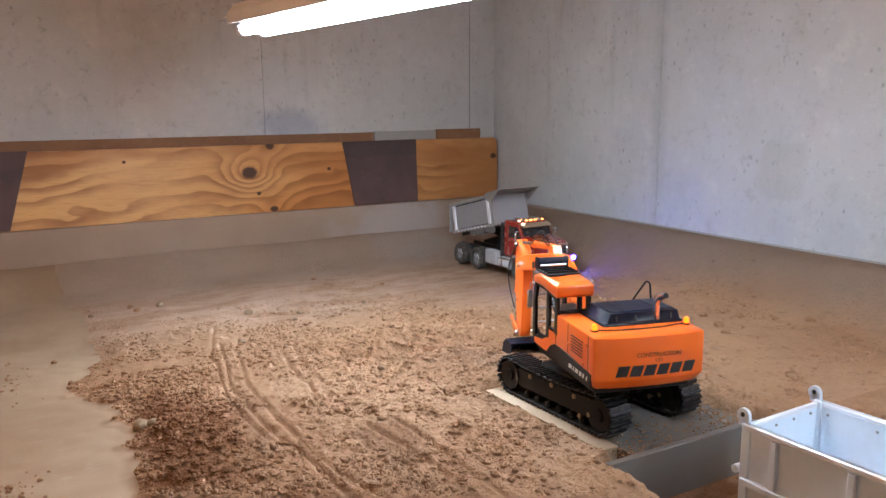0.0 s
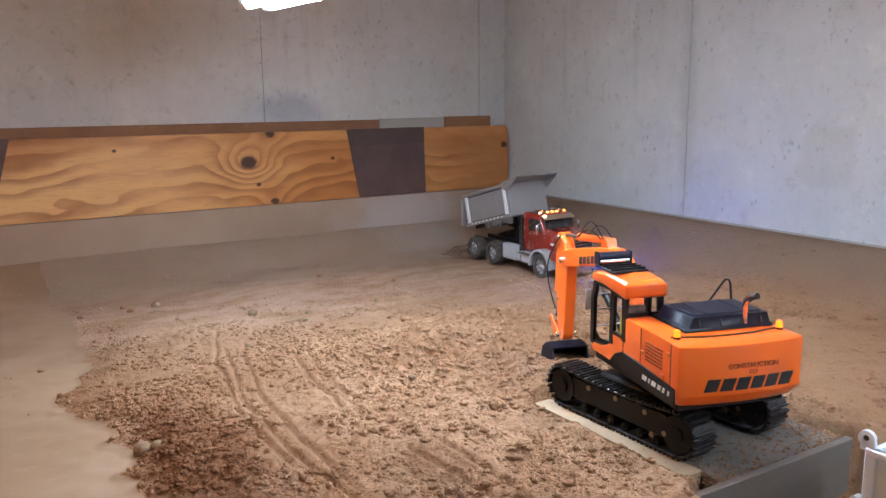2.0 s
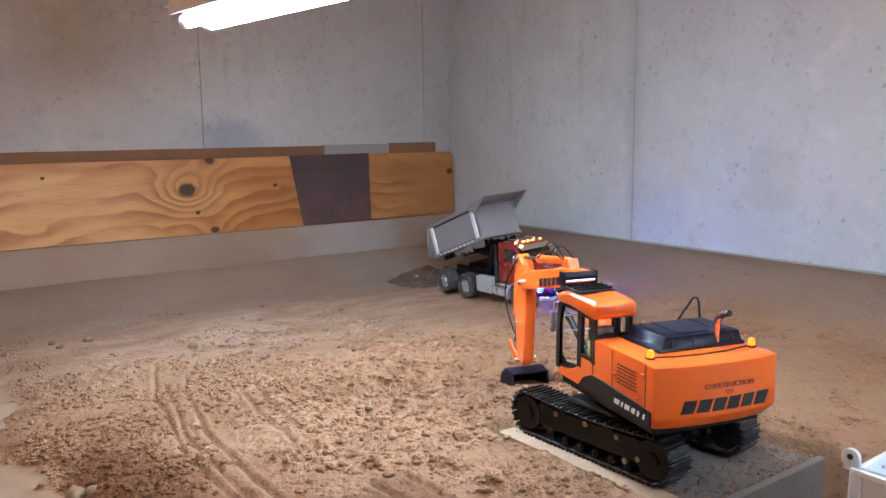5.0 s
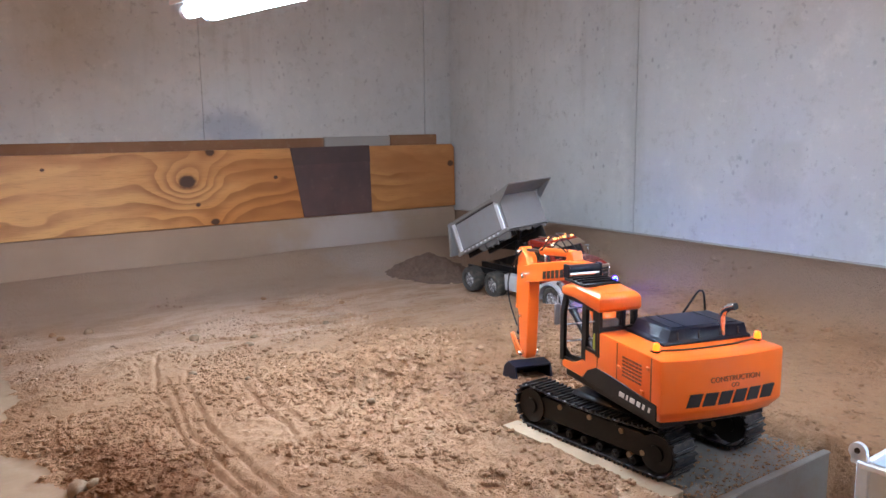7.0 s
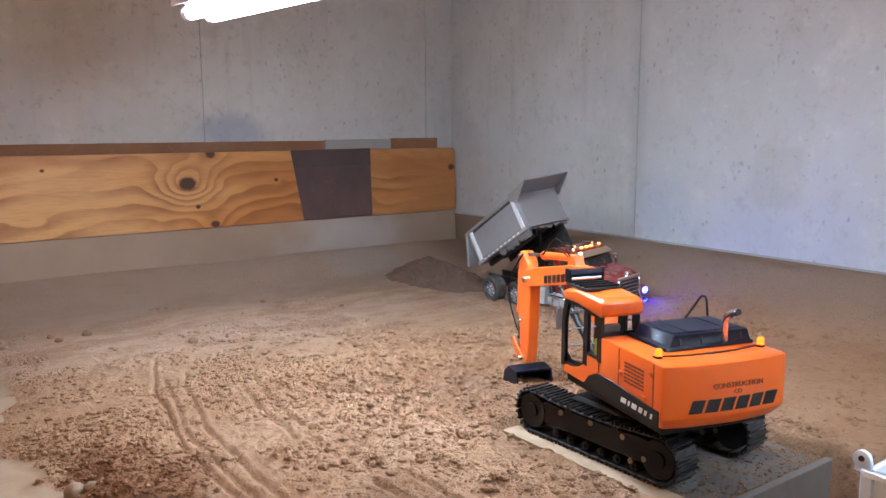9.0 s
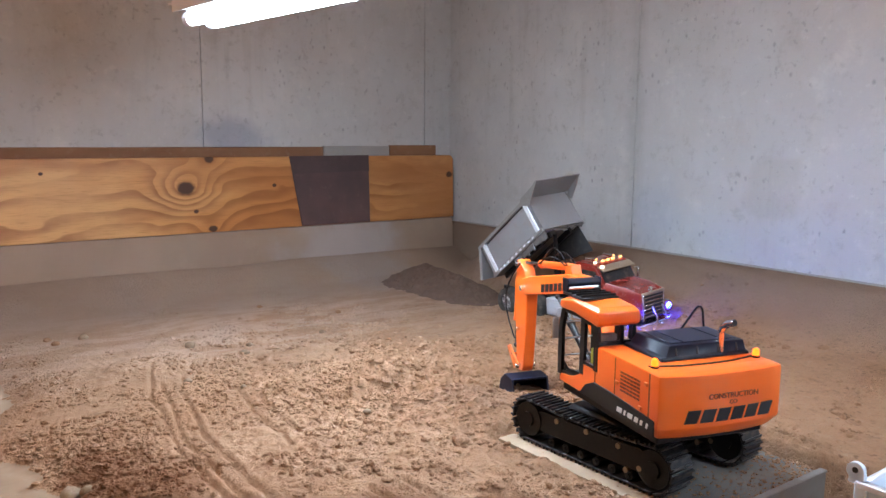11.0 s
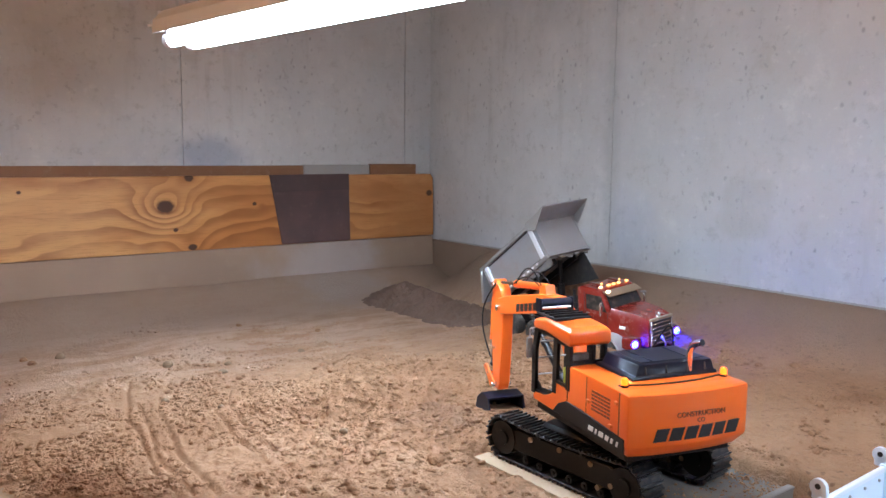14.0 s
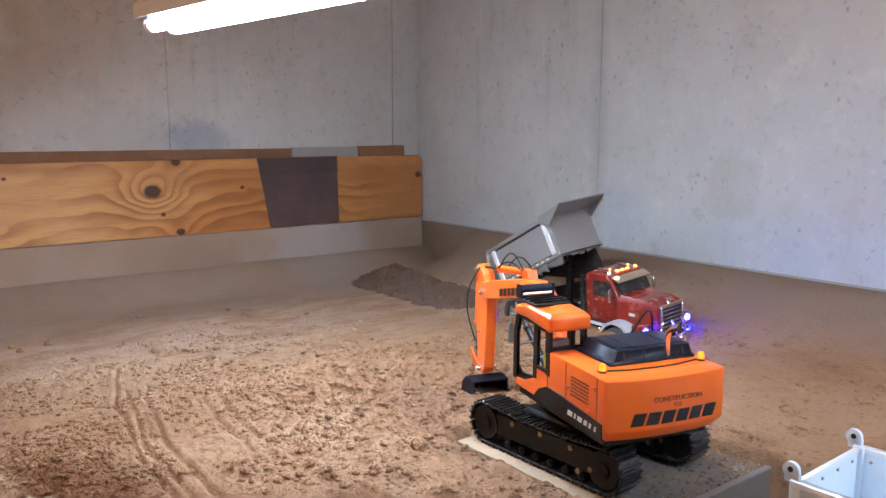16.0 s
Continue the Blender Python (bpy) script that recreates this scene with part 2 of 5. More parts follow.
def soil_material(name="sandy_soil", moist=True):
    n = Nodes(name)
    big, mid, fine, grit = n.noise(2.6, 4, 0.6), n.noise(16, 6, 0.7), n.noise(140, 5, 0.75), n.noise(52, 4, 0.7)
    base = n.mix(n.ramp(big, 0.32, 0.68), (0.312, 0.168, 0.090), (0.385, 0.226, 0.130))
    base = n.mix(n.ramp(mid, 0.5, 0.75, 0, 0.4), base, (0.40, 0.255, 0.155))
    base = n.mix(n.ramp(mid, 0.47, 0.28, 0, 0.65), base, (0.19, 0.105, 0.056))
    base = n.mix(n.ramp(fine, 0.58, 0.75, 0, 0.35), base, (0.46, 0.33, 0.235))
    base = n.mix(n.ramp(fine, 0.44, 0.28, 0, 0.5), base, (0.13, 0.072, 0.04))
    base = n.mix(n.ramp(grit, 0.46, 0.32, 0, 0.3), base, (0.17, 0.092, 0.05))
    base = n.mix(n.ramp(grit, 0.58, 0.7, 0, 0.22), base, (0.46, 0.325, 0.225))
    speck = n.math("MULTIPLY", n.ramp(n.cells(62), 0.30, 0.16), n.ramp(n.noise(9, 4, 0.65), 0.47, 0.60))
    base = n.mix(n.math("MULTIPLY", speck, 0.6), base, (0.11, 0.058, 0.032))
    # moist spots first, then tints laid out by place
    if moist:
        w = n.math("MULTIPLY", n.math("SUBTRACT", n.noise(11, 5, 0.7), 0.5), 1.6)
        wet = n.ramp(n.spot(0.185, 1.08, -0.1, 0.105, 0.28, 0.5, w), 1.1, 0.5, 0, 0.68)
        base = n.mix(wet, base, (0.15, 0.055, 0.020))
        wet2 = n.ramp(n.spot(0.44, 0.86, -0.1, 0.06, 0.13, 0.5, w), 1.0, 0.4, 0, 0.45)
        base = n.mix(wet2, base, (0.13, 0.055, 0.025))
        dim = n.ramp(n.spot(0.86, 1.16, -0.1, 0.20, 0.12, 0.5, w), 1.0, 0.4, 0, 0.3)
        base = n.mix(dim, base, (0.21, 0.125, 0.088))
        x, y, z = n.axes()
        # far soil lightened in its colour to make up for weak light
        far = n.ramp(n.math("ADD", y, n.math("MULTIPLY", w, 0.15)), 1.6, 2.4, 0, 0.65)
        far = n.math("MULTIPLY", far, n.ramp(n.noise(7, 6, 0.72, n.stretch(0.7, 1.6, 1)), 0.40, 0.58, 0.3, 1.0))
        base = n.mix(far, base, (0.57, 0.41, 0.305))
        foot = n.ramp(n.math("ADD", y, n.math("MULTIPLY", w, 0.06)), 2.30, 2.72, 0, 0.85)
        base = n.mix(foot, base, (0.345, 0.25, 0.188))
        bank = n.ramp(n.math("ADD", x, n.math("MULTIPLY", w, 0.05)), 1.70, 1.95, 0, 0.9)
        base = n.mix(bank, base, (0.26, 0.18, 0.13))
        # grey haze before the back corner, put into the soil's colour
        corner_haze = n.ramp(n.spot(1.50, 2.80, -0.2, 0.24, 0.26, 0.5, w), 1.1, 0.2, 0, 0.5)
        base = n.mix(corner_haze, base, (0.36, 0.31, 0.285))
    n.bump(n.math("ADD", n.math("MULTIPLY", grit, 1.6), fine), 1.0, 0.0055)
    return n.done(base, 0.95, Specular_IOR_Level=0.15)


def dust_material(name, a, b):
    n = Nodes(name)
    big, mid, fine = n.noise(1.8, 3), n.noise(12, 5, 0.7), n.noise(120, 4, 0.7)
    base = n.mix(n.ramp(big, 0.3, 0.7), a, b)
    base = n.mix(n.ramp(mid, 0.5, 0.8, 0, 0.35), base, tuple(c * 1.12 for c in b))
    base = n.mix(n.ramp(n.noise(3, 4, 0.6), 0.5, 0.75, 0, 0.3), base, (0.26, 0.19, 0.14))
    w = n.math("MULTIPLY", n.math("SUBTRACT", n.noise(7, 4), 0.5), 1.2)
    # pale spot: brightness of the hazy corner put into the colour
    base = n.mix(n.ramp(n.spot(1.48, 2.88, -0.10, 0.34, 0.4, 0.22, w), 1.1, 0.2, 0, 0.8), base, (0.42, 0.365, 0.35))
    n.bump(n.math("ADD", mid, fine), 0.3, 0.002)
    return n.done(base, 0.92, Specular_IOR_Level=0.15)


def board_material(name, a, b, scale=3, dusty=0.35):
    n = Nodes(name)
    fib = n.noise(22, 5, 0.7, n.stretch(0.5, 9, 9))
    big = n.noise(scale, 3)
    base = n.mix(n.ramp(big, 0.3, 0.7), a, b)
    base = n.mix(n.ramp(fib, 0.5, 0.85, 0, 0.4), base, tuple(c * 0.6 for c in a))
    base = n.mix(n.ramp(n.noise(40, 4), 0.55, 0.8, 0, dusty), base, (0.34, 0.25, 0.18))
    n.bump(fib, 0.3, 0.001)
    return n.done(base, 0.75)


CONCRETE = concrete_material()
PINE = pine_material()
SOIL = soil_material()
CLOD = soil_material("soil_clod")
DUSTY = dust_material("dusty_board", (0.325, 0.232, 0.172), (0.385, 0.28, 0.21))
BROWN_DUST = dust_material("brown_dusty_ledge", (0.235, 0.162, 0.115), (0.285, 0.198, 0.142))
DARK_PANEL = board_material("purple_brown_board", (0.078, 0.047, 0.047), (0.125, 0.066, 0.060), 6, 0.10)
DARK_BAND = board_material("purple_black_band", (0.066, 0.040, 0.040), (0.085, 0.052, 0.050), 5, 0.05)
BROWN_BOARD = board_material("brown_board", (0.20, 0.095, 0.045), (0.25, 0.125, 0.06))
FLOOR_BOARD = board_material("sandy_plywood", (0.27, 0.172, 0.100), (0.345, 0.235, 0.148), 4, 0.5)
GREY_STRIP = paint("grey_strip", (0.33, 0.32, 0.31), 0.6, dust=0.3)
STONE = paint("pale_stone", (0.27, 0.19, 0.125), 0.95, spec=0.1, dust=0.8, scale=60, bump=0.002)
CEILING = paint("ceiling_board", (0.36, 0.30, 0.25), 0.9, dust=0.2, scale=5)
WHITE_METAL = paint("white_enamel", (0.82, 0.82, 0.86), 0.35, dust=0.12)
ORANGE = paint("orange_enamel", (1.0, 0.155, 0.011), 0.30, dust=0.08, scale=30, coat=0.3)
ORANGE_DUST = paint("dusty_orange_enamel", (0.82, 0.15, 0.012), 0.4, dust=0.3, scale=40)
BLACK = paint("black_plastic", (0.007, 0.007, 0.009), 0.38, dust=0.04, scale=35, spec=0.3)
NAVY = paint("dark_navy_steel", (0.007, 0.009, 0.022), 0.34, dust=0.04, scale=40, spec=0.2)
RUBBER = paint("dusty_rubber", (0.05, 0.047, 0.044), 0.8, dust=0.6, scale=60, dust_colour=(0.22, 0.18, 0.14))
SHOE = paint("blackened_steel_shoe", (0.034, 0.036, 0.042), 0.32, metal=0.6, dust=0.22, scale=80)
CHROME = paint("chrome", (0.82, 0.83, 0.85), 0.12, metal=1.0, dust=0.15, scale=60)
STEEL = paint("dull_aluminium", (0.42, 0.41, 0.40), 0.48, metal=0.75, dust=0.28, scale=26)
SHEET = paint("aluminium_panel", (0.37, 0.365, 0.375), 0.5, metal=0.55, dust=0.28, scale=20)
RIM = paint("polished_rim", (0.62, 0.63, 0.66), 0.25, metal=0.7, dust=0.2, scale=90)
POST = paint("bright_aluminium", (0.86, 0.87, 0.9), 0.3, metal=0.35, dust=0.06, scale=40)
RED = paint("dark_red_lacquer", (0.23, 0.016, 0.010), 0.25, dust=0.14, scale=30, coat=0.6)
TAN = paint("dusty_bronze_trim", (0.34, 0.25, 0.17), 0.45, metal=0.3, dust=0.3, scale=40)
PALE = paint("pale_grey_plastic", (0.42, 0.42, 0.44), 0.5, dust=0.3, scale=40)
# black of the sheets that fill in the shadow under the bed
BED_SHADE = paint("black_bed_shade", (0.018, 0.017, 0.018), 0.6, dust=0.22, scale=50, dust_colour=(0.2, 0.17, 0.14))
FACE_SHEET = paint("smooth_grey_sheet", (0.19, 0.172, 0.155), 0.42, metal=0.2, dust=0.8, scale=14, dust_colour=(0.22, 0.17, 0.13))
FLAP = paint("torn_grey_sheeting", (0.17, 0.165, 0.165), 0.5, metal=0.3, dust=0.4, scale=60)
GREY_PLATE = paint("grey_platform_sheet", (0.12, 0.11, 0.098), 0.7, dust=0.8, scale=12, dust_colour=(0.24, 0.19, 0.145))
PALE_WOOD = board_material("pale_wood", (0.33, 0.225, 0.135), (0.40, 0.28, 0.172), 9, 0.8)
GALVANISED = paint("galvanised_sheet", (0.78, 0.86, 0.95), 0.40, metal=0.10, dust=0.12, scale=20)
INK = paint("black_ink", (0.014, 0.012, 0.014), 0.45, dust=0.05)
BROWN_INK = paint("brown_ink", (0.22, 0.05, 0.01), 0.5, dust=0.05)
SILVER_INK = paint("white_ink", (0.75, 0.74, 0.72), 0.5, dust=0.1)
SEAT = paint("grey_seat_cloth", (0.30, 0.28, 0.27), 0.9, dust=0.3)
LIME = paint("yellow_green_cloth", (0.42, 0.44, 0.06), 0.9, dust=0.2)
TUBE = glow("fluorescent_tube", (0.71, 0.86, 1.0), TUBE_GLOW)
AMBER = glow("amber_lens", (1.0, 0.14, 0.006), 1.9)
AMBER_DIM = glow("amber_marker", (1.0, 0.38, 0.10), 2.4)
WARM_LENS = glow("warm_marker", (1.0, 0.72, 0.45), 2.5)
BLUE_LED = glow("blue_led", (0.0055, 0.0050, 1.0), 280.0)


def glass_material():
    n = Nodes("smoky_glass")
    return n.done((0.1, 0.1, 0.1), 0.05, Transmission_Weight=0.0, Alpha=0.04)


GLASS = glass_material()
DARK_GLASS = paint("dark_windscreen", (0.02, 0.02, 0.022), 0.12, dust=0.2, scale=40)


# ---- the place: walls, ledges, boards, ceiling ----
XR, YB, XL, YF, TOP, LOW = 2.027, 2.940, -1.9, -1.7, 1.35, -0.45
LEDGE_Z = -0.014


def wall_slab(name, x0, x1, y0, y1, label):
    bm = bmesh.new()
    add_box(bm, (x0 + x1) / 2, (y0 + y1) / 2, (TOP + LOW) / 2, x1 - x0, y1 - y0, TOP - LOW)
    return solid(name, bm, CONCRETE, label, "wall", kind="structure")


def grooved_wall(name, along, start, end, face, depth, grooves, label, gap=0.0018):
    """A cast wall with narrow form joints sunk into its face."""
    bm = bmesh.new()
    cuts = [start] + sorted(grooves) + [end]
    for i, (a, b) in enumerate(zip(cuts[:-1], cuts[1:])):
        lo, hi = a + (gap if i else 0), b - (gap if i < len(cuts) - 2 else 0)
        if along == "x":
            add_box(bm, (lo + hi) / 2, face + depth / 2, (TOP + LOW) / 2, hi - lo, depth, TOP - LOW, 0.0012)
        else:
            add_box(bm, face + depth / 2, (lo + hi) / 2, (TOP + LOW) / 2, depth, hi - lo, TOP - LOW, 0.0008)
    if along == "x":
        add_box(bm, (start + end) / 2, face + depth / 2 + 0.004, (TOP + LOW) / 2, end - start - 0.01, depth - 0.004, TOP - LOW - 0.01)
    else:
        add_box(bm, face + depth / 2 + 0.004, (start + end) / 2, (TOP + LOW) / 2, depth - 0.004, end - start - 0.01, TOP - LOW - 0.01)
    return solid(name, bm, CONCRETE, label, "wall", kind="structure")


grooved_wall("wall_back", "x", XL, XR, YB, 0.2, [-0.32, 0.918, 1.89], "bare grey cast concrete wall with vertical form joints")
grooved_wall("wall_right", "y", YF, YB + 0.2, XR, 0.2, [-0.75, 0.55, 1.882], "bare grey cast concrete wall with pocks, stains and a bluish patch", 0.0013)
# unseen left and front walls and ceiling, added to close the room
wall_slab("wall_left", XL - 0.2, XL, YF, YB + 0.2, "plain concrete wall behind the sand area")
wall_slab("wall_front", XL, XR, YF - 0.2, YF, "plain concrete wall behind the camera")
bm = bmesh.new()
add_box(bm, (XL + XR) / 2, (YF + YB) / 2, TOP + 0.05, XR - XL + 0.4, YB - YF + 0.4, 0.1)
solid("ceiling", bm, CEILING, "dull brownish board ceiling over the sand area", "ceiling", kind="structure")


def ledge(name, pts, plane, lo, hi, label, mat):
    bm = bmesh.new()
    add_prism(bm, pts, lo, hi, plane, 0.004, 2)
    return solid(name, bm, mat, label, "ledge", kind="structure")


ledge("ledge_right", [(XR - 0.001, LOW), (XR - 0.001, LEDGE_Z), (XR - 0.012, LEDGE_Z - 0.003), (XR - 0.015, LEDGE_Z - 0.010), (XR - 0.022, LOW)], "xz", YF, YB - 0.03, "soil-brown ledge along the foot of the concrete wall", BROWN_DUST)
ledge("ledge_back", [(YB - 0.001, LOW), (YB - 0.001, 0.006), (YB - 0.048, 0.004), (YB - 0.056, -0.02), (YB - 0.075, LOW)], "yz", XL, XR - 0.02, "dust-covered board along the foot of the concrete wall", DUSTY)
# pale bead of mortar where the right wall meets its ledge
bm = bmesh.new()
add_cyl(bm, (XR - 0.001, 0.0, LEDGE_Z + 0.001), (XR - 0.001, YB - 0.08, LEDGE_Z + 0.001), 0.0035, seg=8)
solid("trim_mortar", bm, GREY_STRIP, "thin pale mortar bead at the wall's foot", "trim", kind="structure")

# boards on the back ledge
pine = new("pine_board")
tagged(pine, "long knotty orange pine board standing against the concrete wall", "board")
bm = bmesh.new()
add_prism(bm, [(-1.2, 0.006), (2.018, 0.006), (2.012, 0.262), (1.998, 0.277), (-1.2, 0.279)], YB - 0.046, YB - 0.02, "xz", 0.002)
part("plank", bm, PINE, pine)


def dark_panel(pts, label, lip=None):
    ob = new("dark_panel")
    tagged(ob, label, "panel", "dark panels on the pine board")
    part("board_face", add_prism(bmesh.new(), pts, YB - 0.0505, YB - 0.0465, "xz", 0.0008), DARK_PANEL, ob)
    if lip:
        part("top_band", add_prism(bmesh.new(), lip, YB - 0.0530, YB - 0.0507, "xz", 0.0006), DARK_BAND, ob, "darker band along the panel's top")
    return ob


dark_panel([(1.281, 0.008), (1.587, 0.008), (1.580, 0.281), (1.231, 0.279)], "dark purple-brown slanted board panel fixed on the pine board", [(1.2435, 0.212), (1.5815, 0.216), (1.5795, 0.2805), (1.2315, 0.2785)])
dark_panel([(-0.26, 0.008), (-0.017, 0.008), (0.06, 0.281), (-0.26, 0.281)], "dark purple-brown board panel at the pine board's far end")
for x0, x1, top, mat, lab in ((-1.2, 1.392, 0.314, BROWN_BOARD, "brown rear plank showing above the pine board"), (1.396, 1.70, 0.317, GREY_STRIP, "grey dusty strip showing above the pine board"), (1.703, 1.938, 0.320, BROWN_BOARD, "short brown plank end above the pine board")):
    bm = bmesh.new()
    add_box(bm, (x0 + x1) / 2, YB - 0.0105, (top + 0.006) / 2, x1 - x0, 0.018, top - 0.006, 0.002)
    solid("rear_plank", bm, mat, lab, "plank", "planks behind the pine board")


# ---- ground ----
def hash_grid(seed, n=64):
    return np.random.RandomState(seed).rand(n, n)


def vnoise(x, y, scale, seed):
    g = hash_grid(seed)
    u, v = x * scale, y * scale
    i, j = np.floor(u).astype(int), np.floor(v).astype(int)
    a, b = u - i, v - j
    a, b = a * a * (3 - 2 * a), b * b * (3 - 2 * b)
    i0, i1, j0, j1 = i % 64, (i + 1) % 64, j % 64, (j + 1) % 64
    return (g[i0, j0] * (1 - a) + g[i1, j0] * a) * (1 - b) + (g[i0, j1] * (1 - a) + g[i1, j1] * a) * b - 0.5


def smooth(v, a, b):
    t = np.clip((v - a) / (b - a), 0, 1)
    return t * t * (3 - 2 * t)


RUTS = [
    [(0.44, 1.95), (0.389, 1.79), (0.35, 1.638), (0.30, 1.36), (0.282, 1.24), (0.279, 1.10), (0.275, 0.98)],
    [(0.40, 1.75), (0.372, 1.607), (0.336, 1.441), (0.304, 1.27), (0.300, 1.15), (0.292, 1.03), (0.297, 0.95), (0.308, 0.864), (0.314, 0.76), (0.32, 0.60)],
    [(0.45, 1.78), (0.415, 1.637), (0.372, 1.46), (0.345, 1.30), (0.335, 1.17), (0.323, 1.06), (0.325, 0.974), (0.329, 0.88), (0.333, 0.78), (0.35, 0.69), (0.37, 0.55)],
    [(0.60, 1.75), (0.565, 1.66), (0.50, 1.45), (0.486, 1.37), (0.47, 1.28), (0.458, 1.2)],
    [(0.50, 1.56), (0.468, 1.451), (0.45, 1.35), (0.434, 1.242), (0.427, 1.15)],
    [(0.48, 0.92), (0.483, 0.84), (0.49, 0.75), (0.491, 0.69), (0.497, 0.60)],
    [(0.436, 0.93), (0.446, 0.845), (0.452, 0.78), (0.46, 0.70)],
    [(1.20, 1.05), (1.38, 1.00), (1.62, 0.93), (1.85, 0.86)],
    [(1.22, 0.96), (1.42, 0.90), (1.66, 0.83), (1.85, 0.77)],
]


def path_gap(x, y, pts):
    d = np.full(x.shape, 9.0)
    for (ax, ay), (bx, by) in zip(pts[:-1], pts[1:]):
        ux, uy = bx - ax, by - ay
        t = np.clip(((x - ax) * ux + (y - ay) * uy) / (ux * ux + uy * uy), 0, 1)
        d = np.minimum(d, np.hypot(x - ax - t * ux, y - ay - t * uy))
    return d


def floor_height(x, y):
    return np.interp(y, [0.3, 1.0, 1.35, 1.7, 2.1, 2.5, 2.9], [-0.128, -0.130, -0.150, -0.180, -0.212, -0.214, -0.213])


def dirt_share(x, y):
    """How far the place lies inside the heap of dirt, against the bare board floor on its left."""
    edge = np.interp(y, [0.5, 0.95, 1.07, 1.14, 1.23, 1.295, 1.357, 1.44, 1.52, 1.63, 1.71, 1.85, 2.11, 2.45, 2.6], [0.06, 0.070, 0.100, 0.086, 0.104, 0.086, 0.100, 0.060, 0.030, 0.028, 0.076, 0.108, 0.128, 0.14, 0.10])
    edge = edge + 0.018 * vnoise(x, y, 14, 3) + 0.024 * vnoise(x, y, 40, 4)
    return smooth(x - edge, -0.012, 0.085)


def ground_height(x, y):
    z = np.interp(y, [0.3, 1.0, 1.35, 1.7, 2.1, 2.5, 2.9], [-0.098, -0.1, -0.127, -0.165, -0.2, -0.206, -0.205])
    z = z - 0.012 * smooth(x, 1.1, 1.5) * smooth(y, 1.6, 0.8)
    z = z - 0.016 * smooth(x, 0.98, 1.15) * smooth(y, 1.75, 0.9)
    z = z + 0.018 * vnoise(x, y, 2.5, 11) + 0.010 * vnoise(x, y, 6, 12)
    near = smooth(y, 2.6, 1.6)
    left = smooth(x, 1.5, 1.0)
    gaps = [path_gap(x + 0.012 * vnoise(x, y, 9, 20 + k), y, pts) for k, pts in enumerate(RUTS)]
    worn = np.exp(-(np.minimum.reduce(gaps) / 0.034) ** 2)
    rough = (0.15 + 0.85 * near) * (0.30 + 0.70 * left) * (1 - 0.8 * worn)
    patch = vnoise(x, y, 3.1, 60) + 0.6 * vnoise(x, y, 7.3, 61)
    spoil = np.exp(-(((x - 0.74) / 0.20) ** 2 + ((y - 1.30) / 0.17) ** 2))
    rough = rough * (0.40 + 0.75 * smooth(patch, -0.3, 0.35)) + 0.45 * spoil + 0.4 * np.exp(-(((x - 0.58) / 0.15) ** 2 + ((y - 0.95) / 0.24) ** 2)) * (1 - 0.8 * worn)
    packed = smooth(x, 0.42, 0.28) * smooth(y, 1.30, 1.45)
    rough = rough * (1 - 0.5 * packed)
    z = z + rough * (0.009 * vnoise(x, y, 17, 13) + 0.008 * vnoise(x, y, 38, 14) + 0.007 * vnoise(x, y, 80, 15) + 0.005 * vnoise(x, y, 135, 18))
    c = vnoise(x, y, 55, 16) + 0.6 * vnoise(x, y, 23, 17)
    z = z + rough * 0.004 * smooth(c, 0.22, 0.5)
    # low spoil ridge before the bucket
    z = z + 0.050 * np.exp(-(((x - 0.71) / 0.13) ** 2 + ((y - 1.42) / 0.085) ** 2))
    z = z + 0.020 * np.exp(-(((x - 0.78) / 0.10) ** 2 + ((y - 1.20) / 0.07) ** 2))
    z = z + 0.018 * np.exp(-(((x - 0.96) / 0.16) ** 2 + ((y - 1.62) / 0.10) ** 2))
    z = z - 0.042 * np.exp(-(((x - 0.97) / 0.10) ** 2 + ((y - 1.25) / 0.10) ** 2))
    for k, pts in enumerate(RUTS):
        d = gaps[k]
        print_ = 0.8 + 0.6 * vnoise(x, y, 70, 30 + k)
        wide = 0.0042 if k < 7 else 0.013
        z = z - (0.0095 if k < 7 else 0.013) * np.exp(-(d / wide) ** 2) * print_ + 0.0018 * np.exp(-((d - 0.010) / 0.004) ** 2) * (0.6 + 0.9 * vnoise(x, y, 90, 130 + k))
    z = z - 0.017 * smooth(x, 0.62, 0.715) * smooth(x, 0.80, 0.74) * smooth(y, 1.10, 1.0)
    # bank on which the truck's far wheels ride
    z = z + 0.016 * smooth(x, 1.60, 1.72) * smooth(y, 2.30, 1.95) * smooth(y, 1.15, 1.35)
    s = dirt_share(x, y)
    f = floor_height(x, y) + 0.0015 * vnoise(x, y, 30, 40)
    z = f * (1 - s) + np.maximum(z, f + 0.004 * s) * s
    # worn, wind-blown apron at the walls
    z = z + smooth(y, 2.58, 2.90) ** 2 * np.maximum(0, -0.118 + 0.012 * vnoise(x, y, 4, 91) - z)
    z = z + smooth(x, 1.74, 2.012) ** 1.5 * smooth(y, 2.80, 2.45) * np.maximum(0, -0.0165 - z)
    # flat seat of the platform, and the drop in front of it
    seat = smooth(x, 0.712, 0.738) * smooth(x, 1.050, 1.035) * smooth(y, 1.06, 1.0)
    z = z * (1 - seat) + (-0.150) * seat
    drop = smooth(x, 0.685, 0.708) * smooth(y, 0.655, 0.640)
    z = z * (1 - drop) + (-0.212 + 0.0615 * smooth(x, 0.77, 0.81) * smooth(y, 0.600, 0.515) + 0.10 * smooth(x, 1.03, 1.09)) * drop
    far = smooth(-0.3 - y, 0.0, 0.2)
    return z * (1 - far) + -0.18 * far


